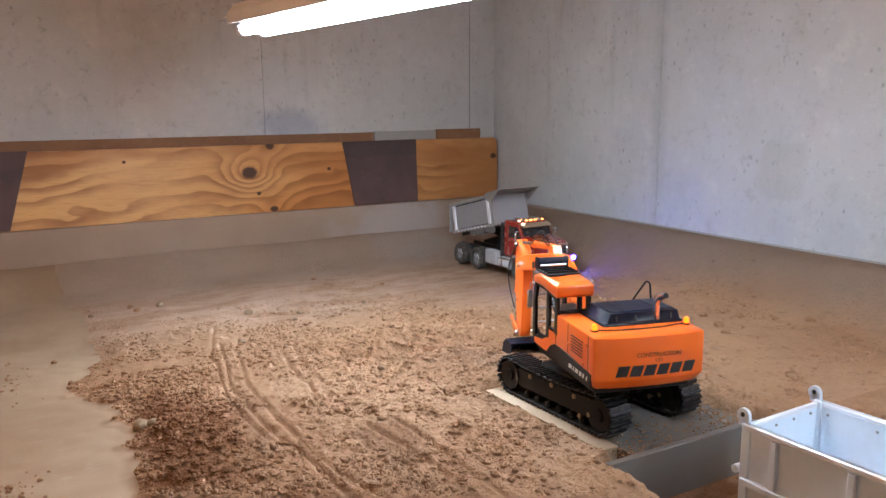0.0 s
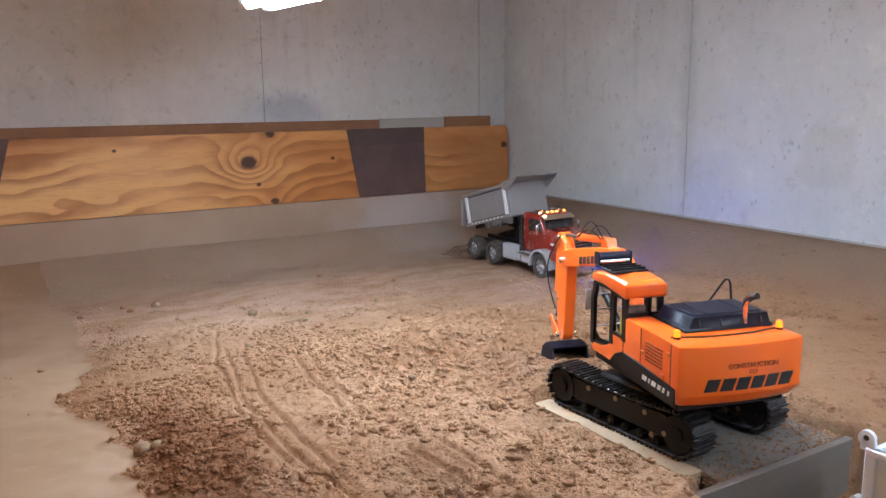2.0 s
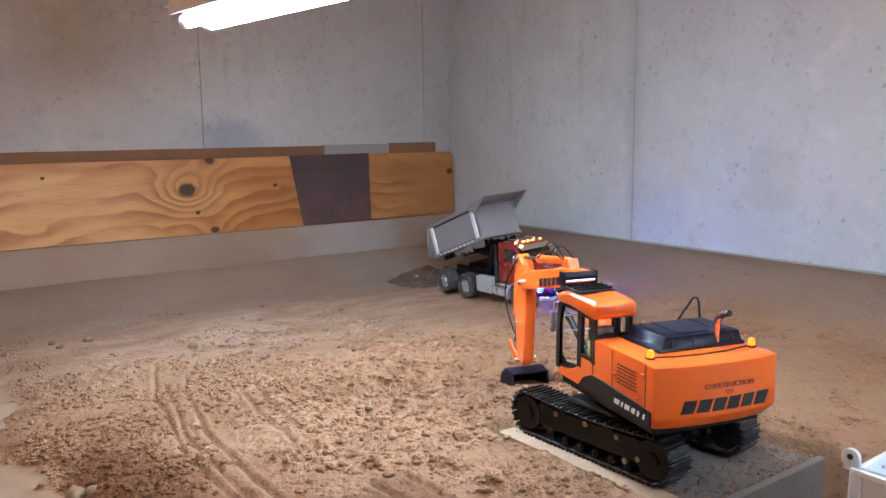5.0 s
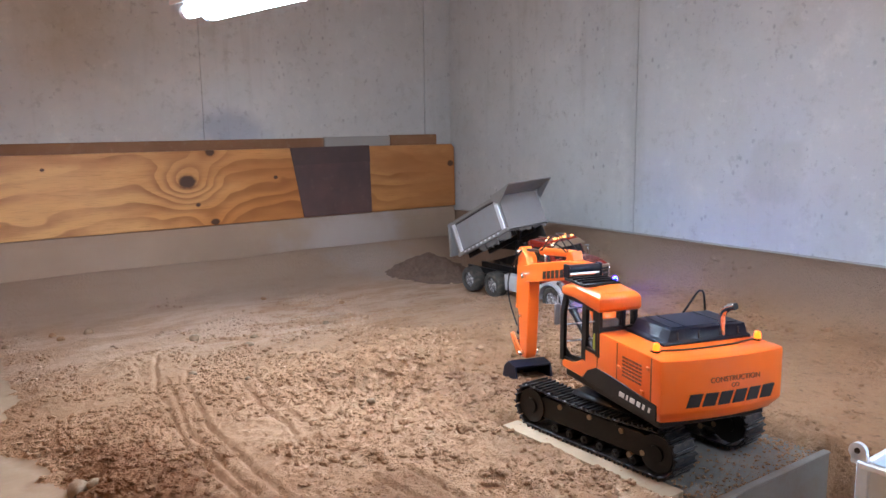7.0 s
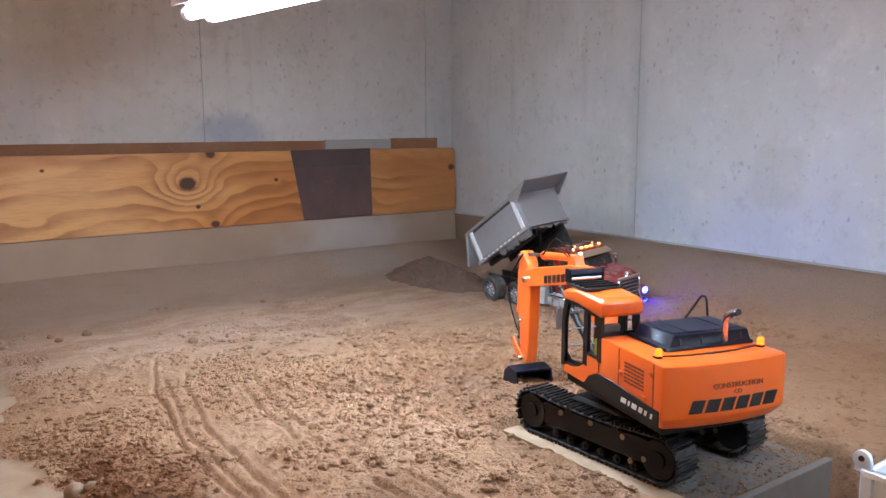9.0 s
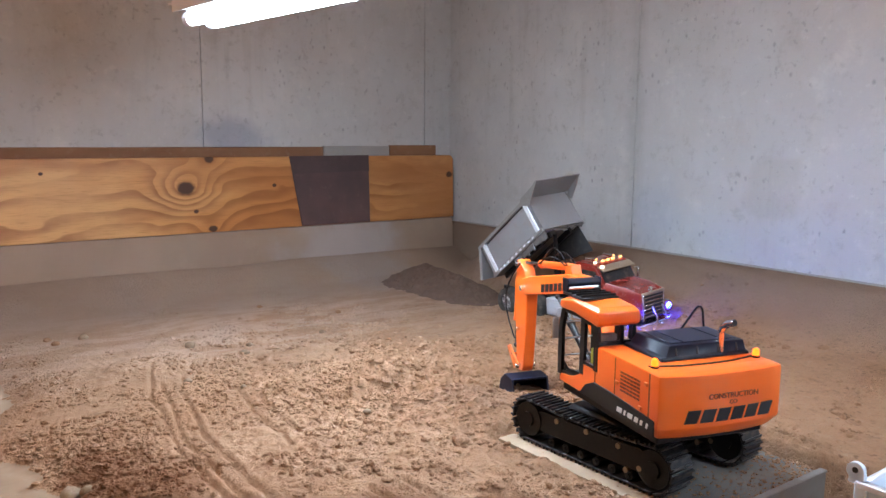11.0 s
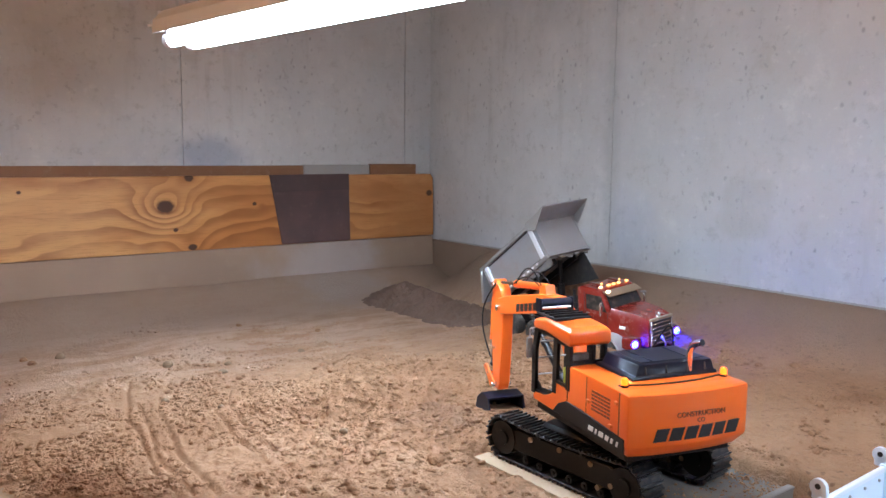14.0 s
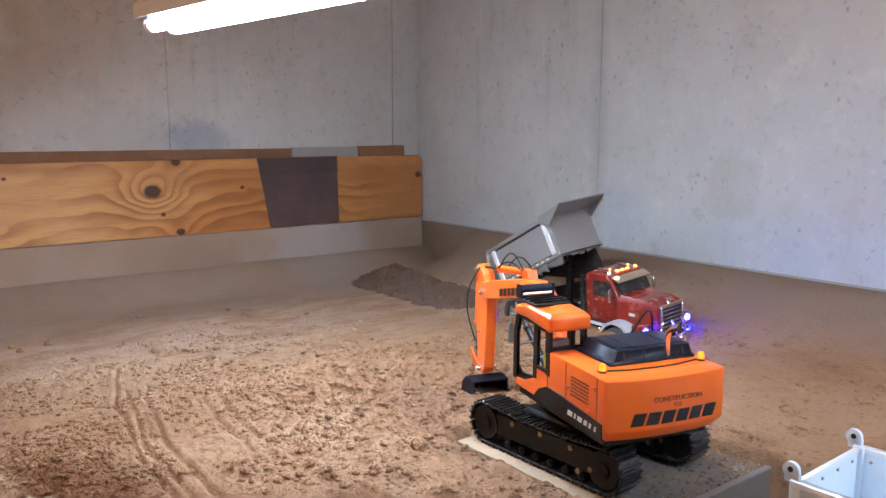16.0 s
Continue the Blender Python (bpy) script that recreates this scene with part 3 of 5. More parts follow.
def build_ground():
    xs = np.concatenate([np.arange(XL, -0.2, 0.06), np.arange(-0.2, 1.12, 0.0036), np.arange(1.12, XR, 0.009), [XR]])
    ys = np.concatenate([np.arange(YF, 0.35, 0.06), np.arange(0.35, 0.60, 0.008), np.arange(0.60, 1.70, 0.0036), np.arange(1.70, YB, 0.009), [YB]])
    X, Y = np.meshgrid(xs, ys)
    Z = ground_height(X, Y)
    nx, ny = len(xs), len(ys)
    me = bpy.data.meshes.new("ground")
    co = np.stack([X, Y, Z], -1).reshape(-1, 3)
    i = np.arange(nx * ny).reshape(ny, nx)
    f = np.stack([i[:-1, :-1], i[:-1, 1:], i[1:, 1:], i[1:, :-1]], -1).reshape(-1, 4)
    me.from_pydata(co.tolist(), [], f.tolist())
    share = dirt_share(co[:, 0], co[:, 1])
    fm = (share[f].mean(1) > 0.12).astype(int)
    me.materials.append(FLOOR_BOARD)
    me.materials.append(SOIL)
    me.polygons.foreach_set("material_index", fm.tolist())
    me.polygons.foreach_set("use_smooth", [True] * len(f))
    me.update()
    return tagged(new("ground", me), "loose sandy brown soil with ruts beside bare board floor", "soil", kind="structure")


build_ground()


def z_at(x, y):
    return float(ground_height(np.array([x]), np.array([y]))[0])


def lump_mesh(seed, r, flat=0.7):
    rng = random.Random(seed)
    bm = bmesh.new()
    bmesh.ops.create_icosphere(bm, subdivisions=1, radius=r)
    for v in bm.verts:
        v.co *= rng.uniform(0.7, 1.2)
        v.co.z *= flat
    return bm


def scatter_clods():
    rng = np.random.RandomState(5)
    bm = lump_mesh(1, 1.0)
    base = np.array([v.co[:] for v in bm.verts])
    tri = np.array([[v.index for v in f.verts] for f in bm.faces])
    bm.free()
    x = rng.uniform(0.02, 1.95, 120000)
    y = 0.55 + (2.7 - 0.55) * rng.rand(120000) ** 1.25
    keep = (dirt_share(x, y) > 0.15) & ~((x > 0.73) & (x < 1.06) & (y < 1.04)) & ~((x > 0.68) & (y < 0.665))
    moist = np.exp(-(((x - 0.17) / 0.15) ** 2 + ((y - 1.08) / 0.36) ** 2))
    dense = 1.3 * vnoise(x, y, 5, 50) + 0.9 * vnoise(x, y, 13, 51) + 0.45 * moist + 0.05 * (y < 1.5) + 0.06 - 0.28 * (x > 1.1) - 0.34 * smooth(y, 1.6, 2.3)
    track = np.minimum.reduce([path_gap(x, y, pts) for pts in RUTS])
    spoil = np.exp(-(((x - 0.74) / 0.22) ** 2 + ((y - 1.30) / 0.18) ** 2))
    dense = dense - 0.5 * np.exp(-(track / 0.03) ** 2) - 0.30 * smooth(x, 0.42, 0.28) * smooth(y, 1.30, 1.45) + 0.45 * spoil + 0.3 * np.exp(-(((x - 0.58) / 0.15) ** 2 + ((y - 0.95) / 0.24) ** 2)) + 0.3 * np.exp(-(((x - 1.52) / 0.16) ** 2 + ((y - 1.08) / 0.14) ** 2))
    keep &= dense > rng.uniform(-0.42, 0.5, len(x))
    x, y, moist, spoil = x[keep], y[keep], moist[keep], spoil[keep]
    n = len(x)
    r = 0.0009 + 0.0062 * rng.rand(n) ** (8.0 - 4.2 * moist - 1.5 * spoil) + 0.0012 * rng.rand(n)
    z = ground_height(x, y) + r * 0.25
    # crumbs spilled on the platform, thickest at its wooden strip
    m = 3600
    px = np.concatenate([0.742 + 0.29 * rng.rand(1500) ** 2.6, 1.034 - 0.05 * rng.rand(900) ** 1.7, rng.uniform(0.75, 1.03, 1200)])
    py = np.concatenate([rng.uniform(0.660, 1.01, 2400), 0.655 + 0.10 * rng.rand(1200) ** 2])
    pr = 0.0005 + 0.0022 * rng.rand(m) ** 5
    pr[1500:2400] += 0.0022 * rng.rand(900) ** 3
    x, y, r = np.concatenate([x, px]), np.concatenate([y, py]), np.concatenate([r, pr])
    z = np.concatenate([z, -0.1213 + pr * 0.3])
    n += m
    m = 260
    fx = np.concatenate([rng.normal(-0.085, 0.030, 140), rng.normal(-0.075, 0.022, 120)])
    fy = np.concatenate([rng.normal(1.78, 0.10, 140), rng.normal(1.02, 0.06, 120)])
    fr = 0.0010 + 0.0045 * rng.rand(m) ** 4
    x, y, r = np.concatenate([x, fx]), np.concatenate([y, fy]), np.concatenate([r, fr])
    z = np.concatenate([z, ground_height(fx, fy) + fr * 0.25])
    n += m
    a = rng.rand(n) * 6.283
    s = rng.uniform(0.65, 1.35, (n, 3))
    p = base[None] * s[:, None, :] * r[:, None, None]
    c, d = np.cos(a)[:, None], np.sin(a)[:, None]
    q = np.stack([p[..., 0] * c - p[..., 1] * d + x[:, None], p[..., 0] * d + p[..., 1] * c + y[:, None], p[..., 2] + z[:, None]], -1).reshape(-1, 3)
    f = (tri[None] + (np.arange(n) * len(base))[:, None, None]).reshape(-1, 3)
    me = bpy.data.meshes.new("soil_clods")
    me.from_pydata(q.tolist(), [], f.tolist())
    me.materials.append(CLOD)
    me.update()
    tagged(new("soil_clods", me), "crumbs and clods of brown soil strewn on the ground", "soil clods", kind="stuff")


scatter_clods()

STONES = [(0.378, 2.409, 0.016, STONE), (0.943, 2.064, 0.011, STONE), (0.58, 2.113, 0.015, STONE), (0.94, 2.508, 0.010, CLOD), (0.127, 1.211, 0.018, STONE), (0.142, 1.19, 0.012, STONE), (0.52, 1.353, 0.010, CLOD), (0.638, 1.0, 0.014, CLOD), (0.47, 0.978, 0.009, CLOD), (0.30, 2.37, 0.012, CLOD), (0.29, 2.44, 0.012, CLOD), (0.17, 2.40, 0.010, STONE), (0.72, 2.05, 0.010, STONE), (0.66, 1.93, 0.012, STONE), (0.45, 1.72, 0.010, STONE), (0.03, 1.9, 0.008, CLOD), (0.51, 1.56, 0.007, STONE), (0.60, 1.22, 0.008, STONE), (1.12, 2.3, 0.010, CLOD), (0.85, 1.72, 0.009, CLOD), (1.62, 1.16, 0.014, CLOD), (1.55, 1.22, 0.012, CLOD), (1.44, 1.05, 0.012, CLOD), (1.72, 1.02, 0.013, CLOD), (1.50, 1.12, 0.016, CLOD), (1.66, 1.08, 0.011, CLOD)]
for k, (x, y, r, mat) in enumerate(STONES):
    bm = lump_mesh(100 + k, r, 0.62)
    bmesh.ops.subdivide_edges(bm, edges=bm.edges[:], cuts=1, use_grid_fill=True, smooth=0.6)
    solid("stone" if mat is STONE else "dirt_clod", bm, mat, "small pale stone lying on the soil" if mat is STONE else "crumbly brown lump of soil", "stone" if mat is STONE else "clod", "stones and lumps on the soil", at=pose(x, y, z_at(x, y) + r * 0.2, 0, 0, k * 47))

# platform under the excavator
platform = new("platform")
tagged(platform, "low dusty grey platform sheet under the toy excavator", "platform")
bm = bmesh.new()
add_box(bm, 0.900, 0.833, -0.1355, 0.268, 0.368, 0.028, 0.004, seg=2)
part("deck", bm, GREY_PLATE, platform)
bm = bmesh.new()
add_box(bm, 0.746, 0.853, -0.1325, 0.036, 0.325, 0.026, 0.003, (0, 0, 1.5), 2)
part("wood_strip", bm, PALE_WOOD, platform, "pale wooden strip along the platform's side")
bm = bmesh.new()
add_box(bm, 0.872, 0.6455, -0.172, 0.334, 0.006, 0.104, 0.001)
part("front_face", bm, FACE_SHEET, platform, "smooth grey sheet facing the platform's front")
bm = bmesh.new()
add_box(bm, 0.872, 0.6465, -0.1195, 0.334, 0.012, 0.004, 0.0012)
part("front_edge", bm, FACE_SHEET, platform)

# ---- fluorescent lamp ----
lamp = new("fluorescent_lamp")
lamp.matrix_basis = pose(0.6105, 2.02, 0.634, 0, 0, 7.0)
tagged(lamp, "white twin-tube fluorescent shop lamp, lit, hanging overhead", "lamp", "shop lamps")
for dx in (-0.029, 0.029):
    bm = bmesh.new()
    add_cyl(bm, (dx, -0.012, 0), (dx, -1.19, 0), 0.0165, seg=20)
    part("tube", bm, TUBE, lamp, "glowing white fluorescent tube")
    for y in (0.0, -1.2):
        bm = bmesh.new()
        add_cyl(bm, (dx, y - 0.012, 0), (dx, y + 0.012, 0), 0.0168, seg=16)
        add_box(bm, dx, y + 0.006, 0.02, 0.012, 0.012, 0.05, 0.001)
        part("socket", bm, WHITE_METAL, lamp)
bm = bmesh.new()
add_prism(bm, [(-0.066, 0.014), (-0.063, 0.014), (-0.036, 0.036), (0.036, 0.036), (0.063, 0.014), (0.066, 0.014), (0.066, 0.044), (0.040, 0.070), (-0.040, 0.070), (-0.066, 0.044)], -1.225, 0.018, "xz", 0.0)
part("housing", bm, WHITE_METAL, lamp, "white folded sheet-metal reflector housing")
bm = bmesh.new()
add_box(bm, 0, 0.020, 0.046, 0.10, 0.004, 0.046, 0.001)
add_cyl(bm, (-0.050, 0.022, 0.036), (-0.072, 0.028, 0.032), 0.003, seg=8)
part("end_plate", bm, WHITE_METAL, lamp)
for y in (-0.12, -1.08):
    bm = bmesh.new()
    add_box(bm, 0, y, (TOP - 0.634 + 0.066) / 2, 0.02, 0.02, TOP - 0.634 - 0.068, 0.002)
    part("hanger", bm, BROWN_BOARD, lamp)

# unseen twin behind the view, added to brighten the near end of the sand area
copy_thing(lamp, pose(1.10, 0.10, 0.84, 0, 0, 0))

# ---- unseen warm ceiling bulbs, added for the warm tint high on the walls ----
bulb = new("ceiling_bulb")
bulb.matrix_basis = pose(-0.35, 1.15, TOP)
tagged(bulb, "unseen warm bare bulb in a holder on the ceiling", "lamp", "ceiling bulbs")
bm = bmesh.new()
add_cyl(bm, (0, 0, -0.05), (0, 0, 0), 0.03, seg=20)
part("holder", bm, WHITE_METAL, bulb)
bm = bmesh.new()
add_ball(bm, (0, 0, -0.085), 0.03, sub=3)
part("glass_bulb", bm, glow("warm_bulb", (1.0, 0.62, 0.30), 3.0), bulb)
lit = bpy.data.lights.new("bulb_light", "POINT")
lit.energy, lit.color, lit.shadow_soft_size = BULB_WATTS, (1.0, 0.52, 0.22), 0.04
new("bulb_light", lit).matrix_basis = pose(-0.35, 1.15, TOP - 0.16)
# second unseen bulb, weaker, added to warm the upper right
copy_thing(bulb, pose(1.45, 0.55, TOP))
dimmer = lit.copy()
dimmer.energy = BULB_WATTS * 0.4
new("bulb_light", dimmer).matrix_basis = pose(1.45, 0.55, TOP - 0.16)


# ---- toy excavator ----
def add_loft(bm, rings):
    """Closed rings of equal length, skinned one to the next and capped."""
    vs = [[bm.verts.new(p) for p in r] for r in rings]
    n = len(rings[0])
    fs = [bm.faces.new(vs[0][::-1]), bm.faces.new(vs[-1])]
    for a, b in zip(vs[:-1], vs[1:]):
        for i in range(n):
            fs.append(bm.faces.new((a[i], a[(i + 1) % n], b[(i + 1) % n], b[i])))
    bmesh.ops.recalc_face_normals(bm, faces=fs)
    return bm


excavator = new("toy_excavator")
EX = pose(0.853, 0.845, -0.119, 0, 0, 74)
excavator.matrix_basis = EX
tagged(excavator, "orange and black radio-controlled toy excavator on a grey platform", "toy excavator")


def build_track(side):
    """A crawler: frame, wheels, and a belt of separate shoes."""
    m = pose(0.017, -0.004, 0, 0, 0, 18) @ pose(0, side * 0.084, 0)
    L, R, H = 0.121, 0.030, 0.0365
    bm = bmesh.new()
    add_prism(bm, [(-0.125, 0.022), (0.125, 0.022), (0.13, 0.045), (0.09, 0.058), (-0.09, 0.058), (-0.13, 0.045)], -0.017, 0.017, "xz", 0.002)
    frame_part = part("track", bm, BLACK, excavator, "black crawler track with ribbed steel shoes", m)
    for x, r in ((-L, 0.027), (L, 0.027)):
        bm = bmesh.new()
        add_cyl(bm, (x, -0.019, H), (x, 0.019, H), r, seg=24)
        add_cyl(bm, (x, -0.022, H), (x, 0.022, H), 0.012, seg=16)
        part("sprocket", bm, BLACK, frame_part)
    for x, z in ((-0.08, 0.013), (-0.05, 0.013), (-0.02, 0.013), (0.01, 0.013), (0.04, 0.013), (0.07, 0.013), (-0.045, 0.060), (0.045, 0.060)):
        bm = bmesh.new()
        add_cyl(bm, (x, -0.018, z), (x, 0.018, z), 0.0065, seg=12)
        add_cyl(bm, (x, -0.021, z), (x, 0.021, z), 0.0028, seg=8)
        part("roller", bm, BLACK, frame_part)
    for x, z in ((-0.121, 0.0365), (-0.098, 0.030), (-0.075, 0.020), (-0.060, 0.050), (0.0, 0.052), (0.060, 0.050)):
        bm = bmesh.new()
        add_cyl(bm, (x, -0.0185, z), (x, 0.0195, z), 0.0042, seg=12)
        part("bolt", bm, TAN, frame_part, "small dusty bolt head")
    bm = bmesh.new()
    add_box(bm, 0, 0, 0, 0.0165, 0.046, 0.003, 0.0008)
    add_box(bm, -0.005, 0, 0.0028, 0.0025, 0.045, 0.004)
    add_box(bm, 0.005, 0, 0.0028, 0.0025, 0.045, 0.004)
    me = mesh_of("track_shoe", bm, SHOE)
    straight, arc = 2 * L, math.pi * R
    total = 2 * (straight + arc)
    n = 40
    for i in range(n):
        s = total * i / n
        if s < straight:
            x, z, a = -L + s, H + R + 0.002 - 0.006 * math.sin(math.pi * s / straight), 0
        elif s < straight + arc:
            t = (s - straight) / R
            x, z, a = L + (R + 0.002) * math.sin(t), H + (R + 0.002) * math.cos(t), math.degrees(t)
        elif s < 2 * straight + arc:
            x, z, a = L - (s - straight - arc), H - R - 0.002, 180
        else:
            t = (s - 2 * straight - arc) / R
            x, z, a = -L - (R + 0.002) * math.sin(t), H - (R + 0.002) * math.cos(t), 180 + math.degrees(t)
        shared("track_shoe", me, frame_part, pose(x, 0, z, 0, a, 0))


build_track(1)
build_track(-1)
bm = bmesh.new()
add_box(bm, 0.012, 0.012, 0.06, 0.12, 0.13, 0.03, 0.006, (0, 0, 18))
add_cyl(bm, (0.005, 0.005, 0.07), (0.005, 0.005, 0.096), 0.055, seg=32)
part("undercarriage", bm, BLACK, excavator)
bm = bmesh.new()
add_prism(bm, [(-0.175, -0.08), (-0.175, 0.085), (0.068, 0.088), (0.068, 0.03), (0.075, 0.028), (0.075, -0.028), (0.055, -0.088)], 0.092, 0.107, "xy", 0.002)
part("turntable_deck", bm, BLACK, excavator)

# upper body
bm = bmesh.new()
add_box(bm, -0.102, 0, 0.1465, 0.144, 0.189, 0.081, 0.003, seg=2)
house = part("engine_house", bm, ORANGE, excavator, "glossy orange engine house with vent slots")
bm = bmesh.new()
add_box(bm, 0.012, -0.058, 0.137, 0.09, 0.068, 0.062, 0.005, seg=3)
part("side_box", bm, ORANGE, excavator)
for k in range(6):
    for j in range(6):
        bm = bmesh.new()
        add_box(bm, -0.105 - j * 0.0078, 0.0947, 0.169 - k * 0.0050, 0.0060, 0.001, 0.0026)
        part("vent_slot", bm, BROWN_INK, house)
for x, z, w, h in ((-0.036, 0.146, 0.0012, 0.078), (-0.1685, 0.152, 0.0022, 0.066), (-0.088, 0.157, 0.001, 0.055)):
    part("door_seam", add_box(bmesh.new(), x, 0.0947, z, w, 0.001, h), BROWN_INK, house)
for x, z in ((-0.094, 0.152), (-0.150, 0.135), (-0.162, 0.170)):
    bm = bmesh.new()
    add_box(bm, x, 0.0955, z, 0.008, 0.003, 0.005, 0.001)
    part("latch", bm, ORANGE_DUST, house)


def plan_ring(k, z, back=0.0):
    pts = [(-0.1705, 0.0945), (-0.186, 0.0945), (-0.1885, 0.0938), (-0.1898, 0.0915), (-0.1965, 0.06), (-0.2, 0.02), (-0.2, -0.02), (-0.1965, -0.06), (-0.1898, -0.0915), (-0.1885, -0.0938), (-0.186, -0.0945), (-0.1705, -0.0945)]
    return [((x + 0.132) * k - 0.132 + back, (y * 1.006 + 0.0002) * (0.5 + k / 2), z) for x, y in pts]


bm = bmesh.new()
add_loft(bm, [plan_ring(0.80, 0.102), plan_ring(0.985, 0.1165), plan_ring(1.0, 0.120), plan_ring(1.0, 0.1825), plan_ring(0.985, 0.1862), plan_ring(0.93, 0.1878)])
weight = part("counterweight", bm, ORANGE, excavator, "rounded orange counterweight with dark marks on its back")
# the maker's mark as six plain slanted blocks, laid on the curved back
def back_x(y):
    return float(np.interp(y, [-0.0602, -0.0199, 0.0203, 0.0606], [-0.1965, -0.2, -0.2, -0.1965]))


for k in range(6):
    y = 0.050 - k * 0.0226
    corners = [(y + 0.0112, 0.1245), (y - 0.0072, 0.1245), (y - 0.0128, 0.1415), (y + 0.0056, 0.1415)]
    rings = [[(back_x(a) + dx, a, b) for a, b in corners] for dx in (0.002, -0.0006)]
    part("mark_block", add_loft(bmesh.new(), rings), INK, weight)
part("lettering", words("CONSTRUCTION", 0.0098, 0.0004), BROWN_INK, weight, "small brown lettering", pose(-0.2006, -0.010, 0.1575, 90, 0, -90))
part("lettering", words("CO", 0.008, 0.0004), BROWN_INK, weight, "small brown lettering", pose(-0.2006, -0.010, 0.1485, 90, 0, -90))
bm = bmesh.new()
add_prism(bm, [(-0.148, 0.082), (-0.158, 0.040), (-0.160, 0), (-0.158, -0.040), (-0.148, -0.082), (-0.1455, -0.082), (-0.1555, -0.040), (-0.1575, 0), (-0.1555, 0.040), (-0.1455, 0.082)], 0.186, 0.1886, "xy")
part("top_gap", bm, INK, weight)
bm = bmesh.new()
add_prism(bm, [(0.004, 0.108), (-0.183, 0.106), (-0.183, 0.1275), (-0.075, 0.134), (-0.035, 0.134), (-0.012, 0.124)], 0.0946, 0.0966, "xz", 0.0004)
stripe = part("side_stripe", bm, BLACK, excavator, "black stripe with white model marking")
for k, (a, b) in enumerate(((-0.098, -0.112), (-0.115, -0.121), (-0.124, -0.137), (-0.140, -0.150), (-0.153, -0.160), (-0.166, -0.172))):
    bm = bmesh.new()
    add_prism(bm, [(a, 0.1135), (b + 0.002, 0.1135), (b, 0.1205), (a - 0.002, 0.1205)], 0.0964, 0.0972, "xz")
    part("marking_bar", bm, SILVER_INK, stripe)

# engine hood, exhaust, rails, beacons
bm = bmesh.new()
add_loft(bm, [[(-0.135, 0.054, 0.187), (-0.135, -0.088, 0.187), (-0.042, -0.088, 0.187), (-0.042, 0.054, 0.187)],
              [(-0.134, 0.053, 0.1915), (-0.134, -0.087, 0.1915), (-0.043, -0.087, 0.1915), (-0.043, 0.053, 0.1915)],
              [(-0.1325, 0.046, 0.1925), (-0.1325, -0.084, 0.1925), (-0.047, -0.084, 0.1925), (-0.047, 0.046, 0.1925)],
              [(-0.1305, 0.040, 0.2070), (-0.1305, -0.080, 0.2070), (-0.051, -0.080, 0.2070), (-0.051, 0.040, 0.2070)]])
bmesh.ops.bevel(bm, geom=bm.edges[:], offset=0.0008, segments=1, affect="EDGES", profile=0.6)
hood = part("engine_hood", bm, NAVY, excavator, "dark navy bevelled engine hood cover")
for y in (0.030, -0.004, -0.038, -0.068):
    bm = bmesh.new()
    add_box(bm, -0.1310, y, 0.1985, 0.003, 0.003, 0.011, 0.0005, (0, 15, 0))
    part("hood_notch", bm, INK, hood)
bm = bmesh.new()
add_box(bm, -0.0885, -0.0215, 0.2074, 0.066, 0.106, 0.0016, 0.0006)
part("hood_panel", bm, NAVY, hood)
for y in (0.012, -0.050):
    part("hood_rib", add_box(bmesh.new(), -0.0885, y, 0.2086, 0.062, 0.003, 0.0014, 0.0004), NAVY, hood)
bm = bmesh.new()
add_tube(bm, [(-0.128, -0.044, 0.188), (-0.128, -0.044, 0.218), (-0.132, -0.044, 0.227), (-0.141, -0.045, 0.234), (-0.151, -0.046, 0.237)], 0.0049, 12)
part("exhaust_pipe", bm, CHROME, excavator, "bent chrome exhaust pipe")
bm = bmesh.new()
add_cyl(bm, (-0.1505, -0.0459, 0.2368), (-0.1518, -0.0461, 0.2372), 0.0046, seg=12)
part("exhaust_mouth", bm, INK, excavator)
bm = bmesh.new()
add_tube(bm, [(-0.034, -0.038, 0.187), (-0.046, -0.064, 0.233), (-0.047, -0.067, 0.2365), (-0.050, -0.071, 0.236), (-0.052, -0.072, 0.231), (-0.055, -0.073, 0.205)], 0.0017, 8)
part("grab_rail", bm, BLACK, excavator, "bent black wire grab rail")
for y in (0.077, -0.084):
    bm = bmesh.new()
    add_cyl(bm, (-0.152, y, 0.186), (-0.152, y, 0.190), 0.0054, seg=16)
    base = part("beacon", bm, BLACK, excavator, "small amber warning beacon, lit")
    bm = bmesh.new()
    add_cyl(bm, (-0.152, y, 0.190), (-0.152, y, 0.197), 0.0049, 0.0043, seg=16)
    add_ball(bm, (-0.152, y, 0.197), 0.0043, sz=0.7)
    part("beacon_lens", bm, AMBER, base)

# cab
cab = part("cab", add_prism(bmesh.new(), [(-0.036, 0.107), (0.068, 0.107), (0.070, 0.119), (0.030, 0.124), (0.012, 0.132), (0.002, 0.142), (-0.002, 0.153), (-0.036, 0.153)], 0.0905, 0.0945, "xz", 0.001), ORANGE, excavator, "orange and black operator cab with open windows")
bm = bmesh.new()
add_prism(bm, [(-0.036, 0.107), (0.068, 0.107), (0.070, 0.119), (-0.036, 0.119)], 0.024, 0.0905, "xz", 0.001)
part("cab_floor", bm, BLACK, cab)
bm = bmesh.new()
add_box(bm, 0.016, 0.0245, 0.143, 0.104, 0.003, 0.05, 0.0008)
part("inner_panel", bm, BLACK, cab)
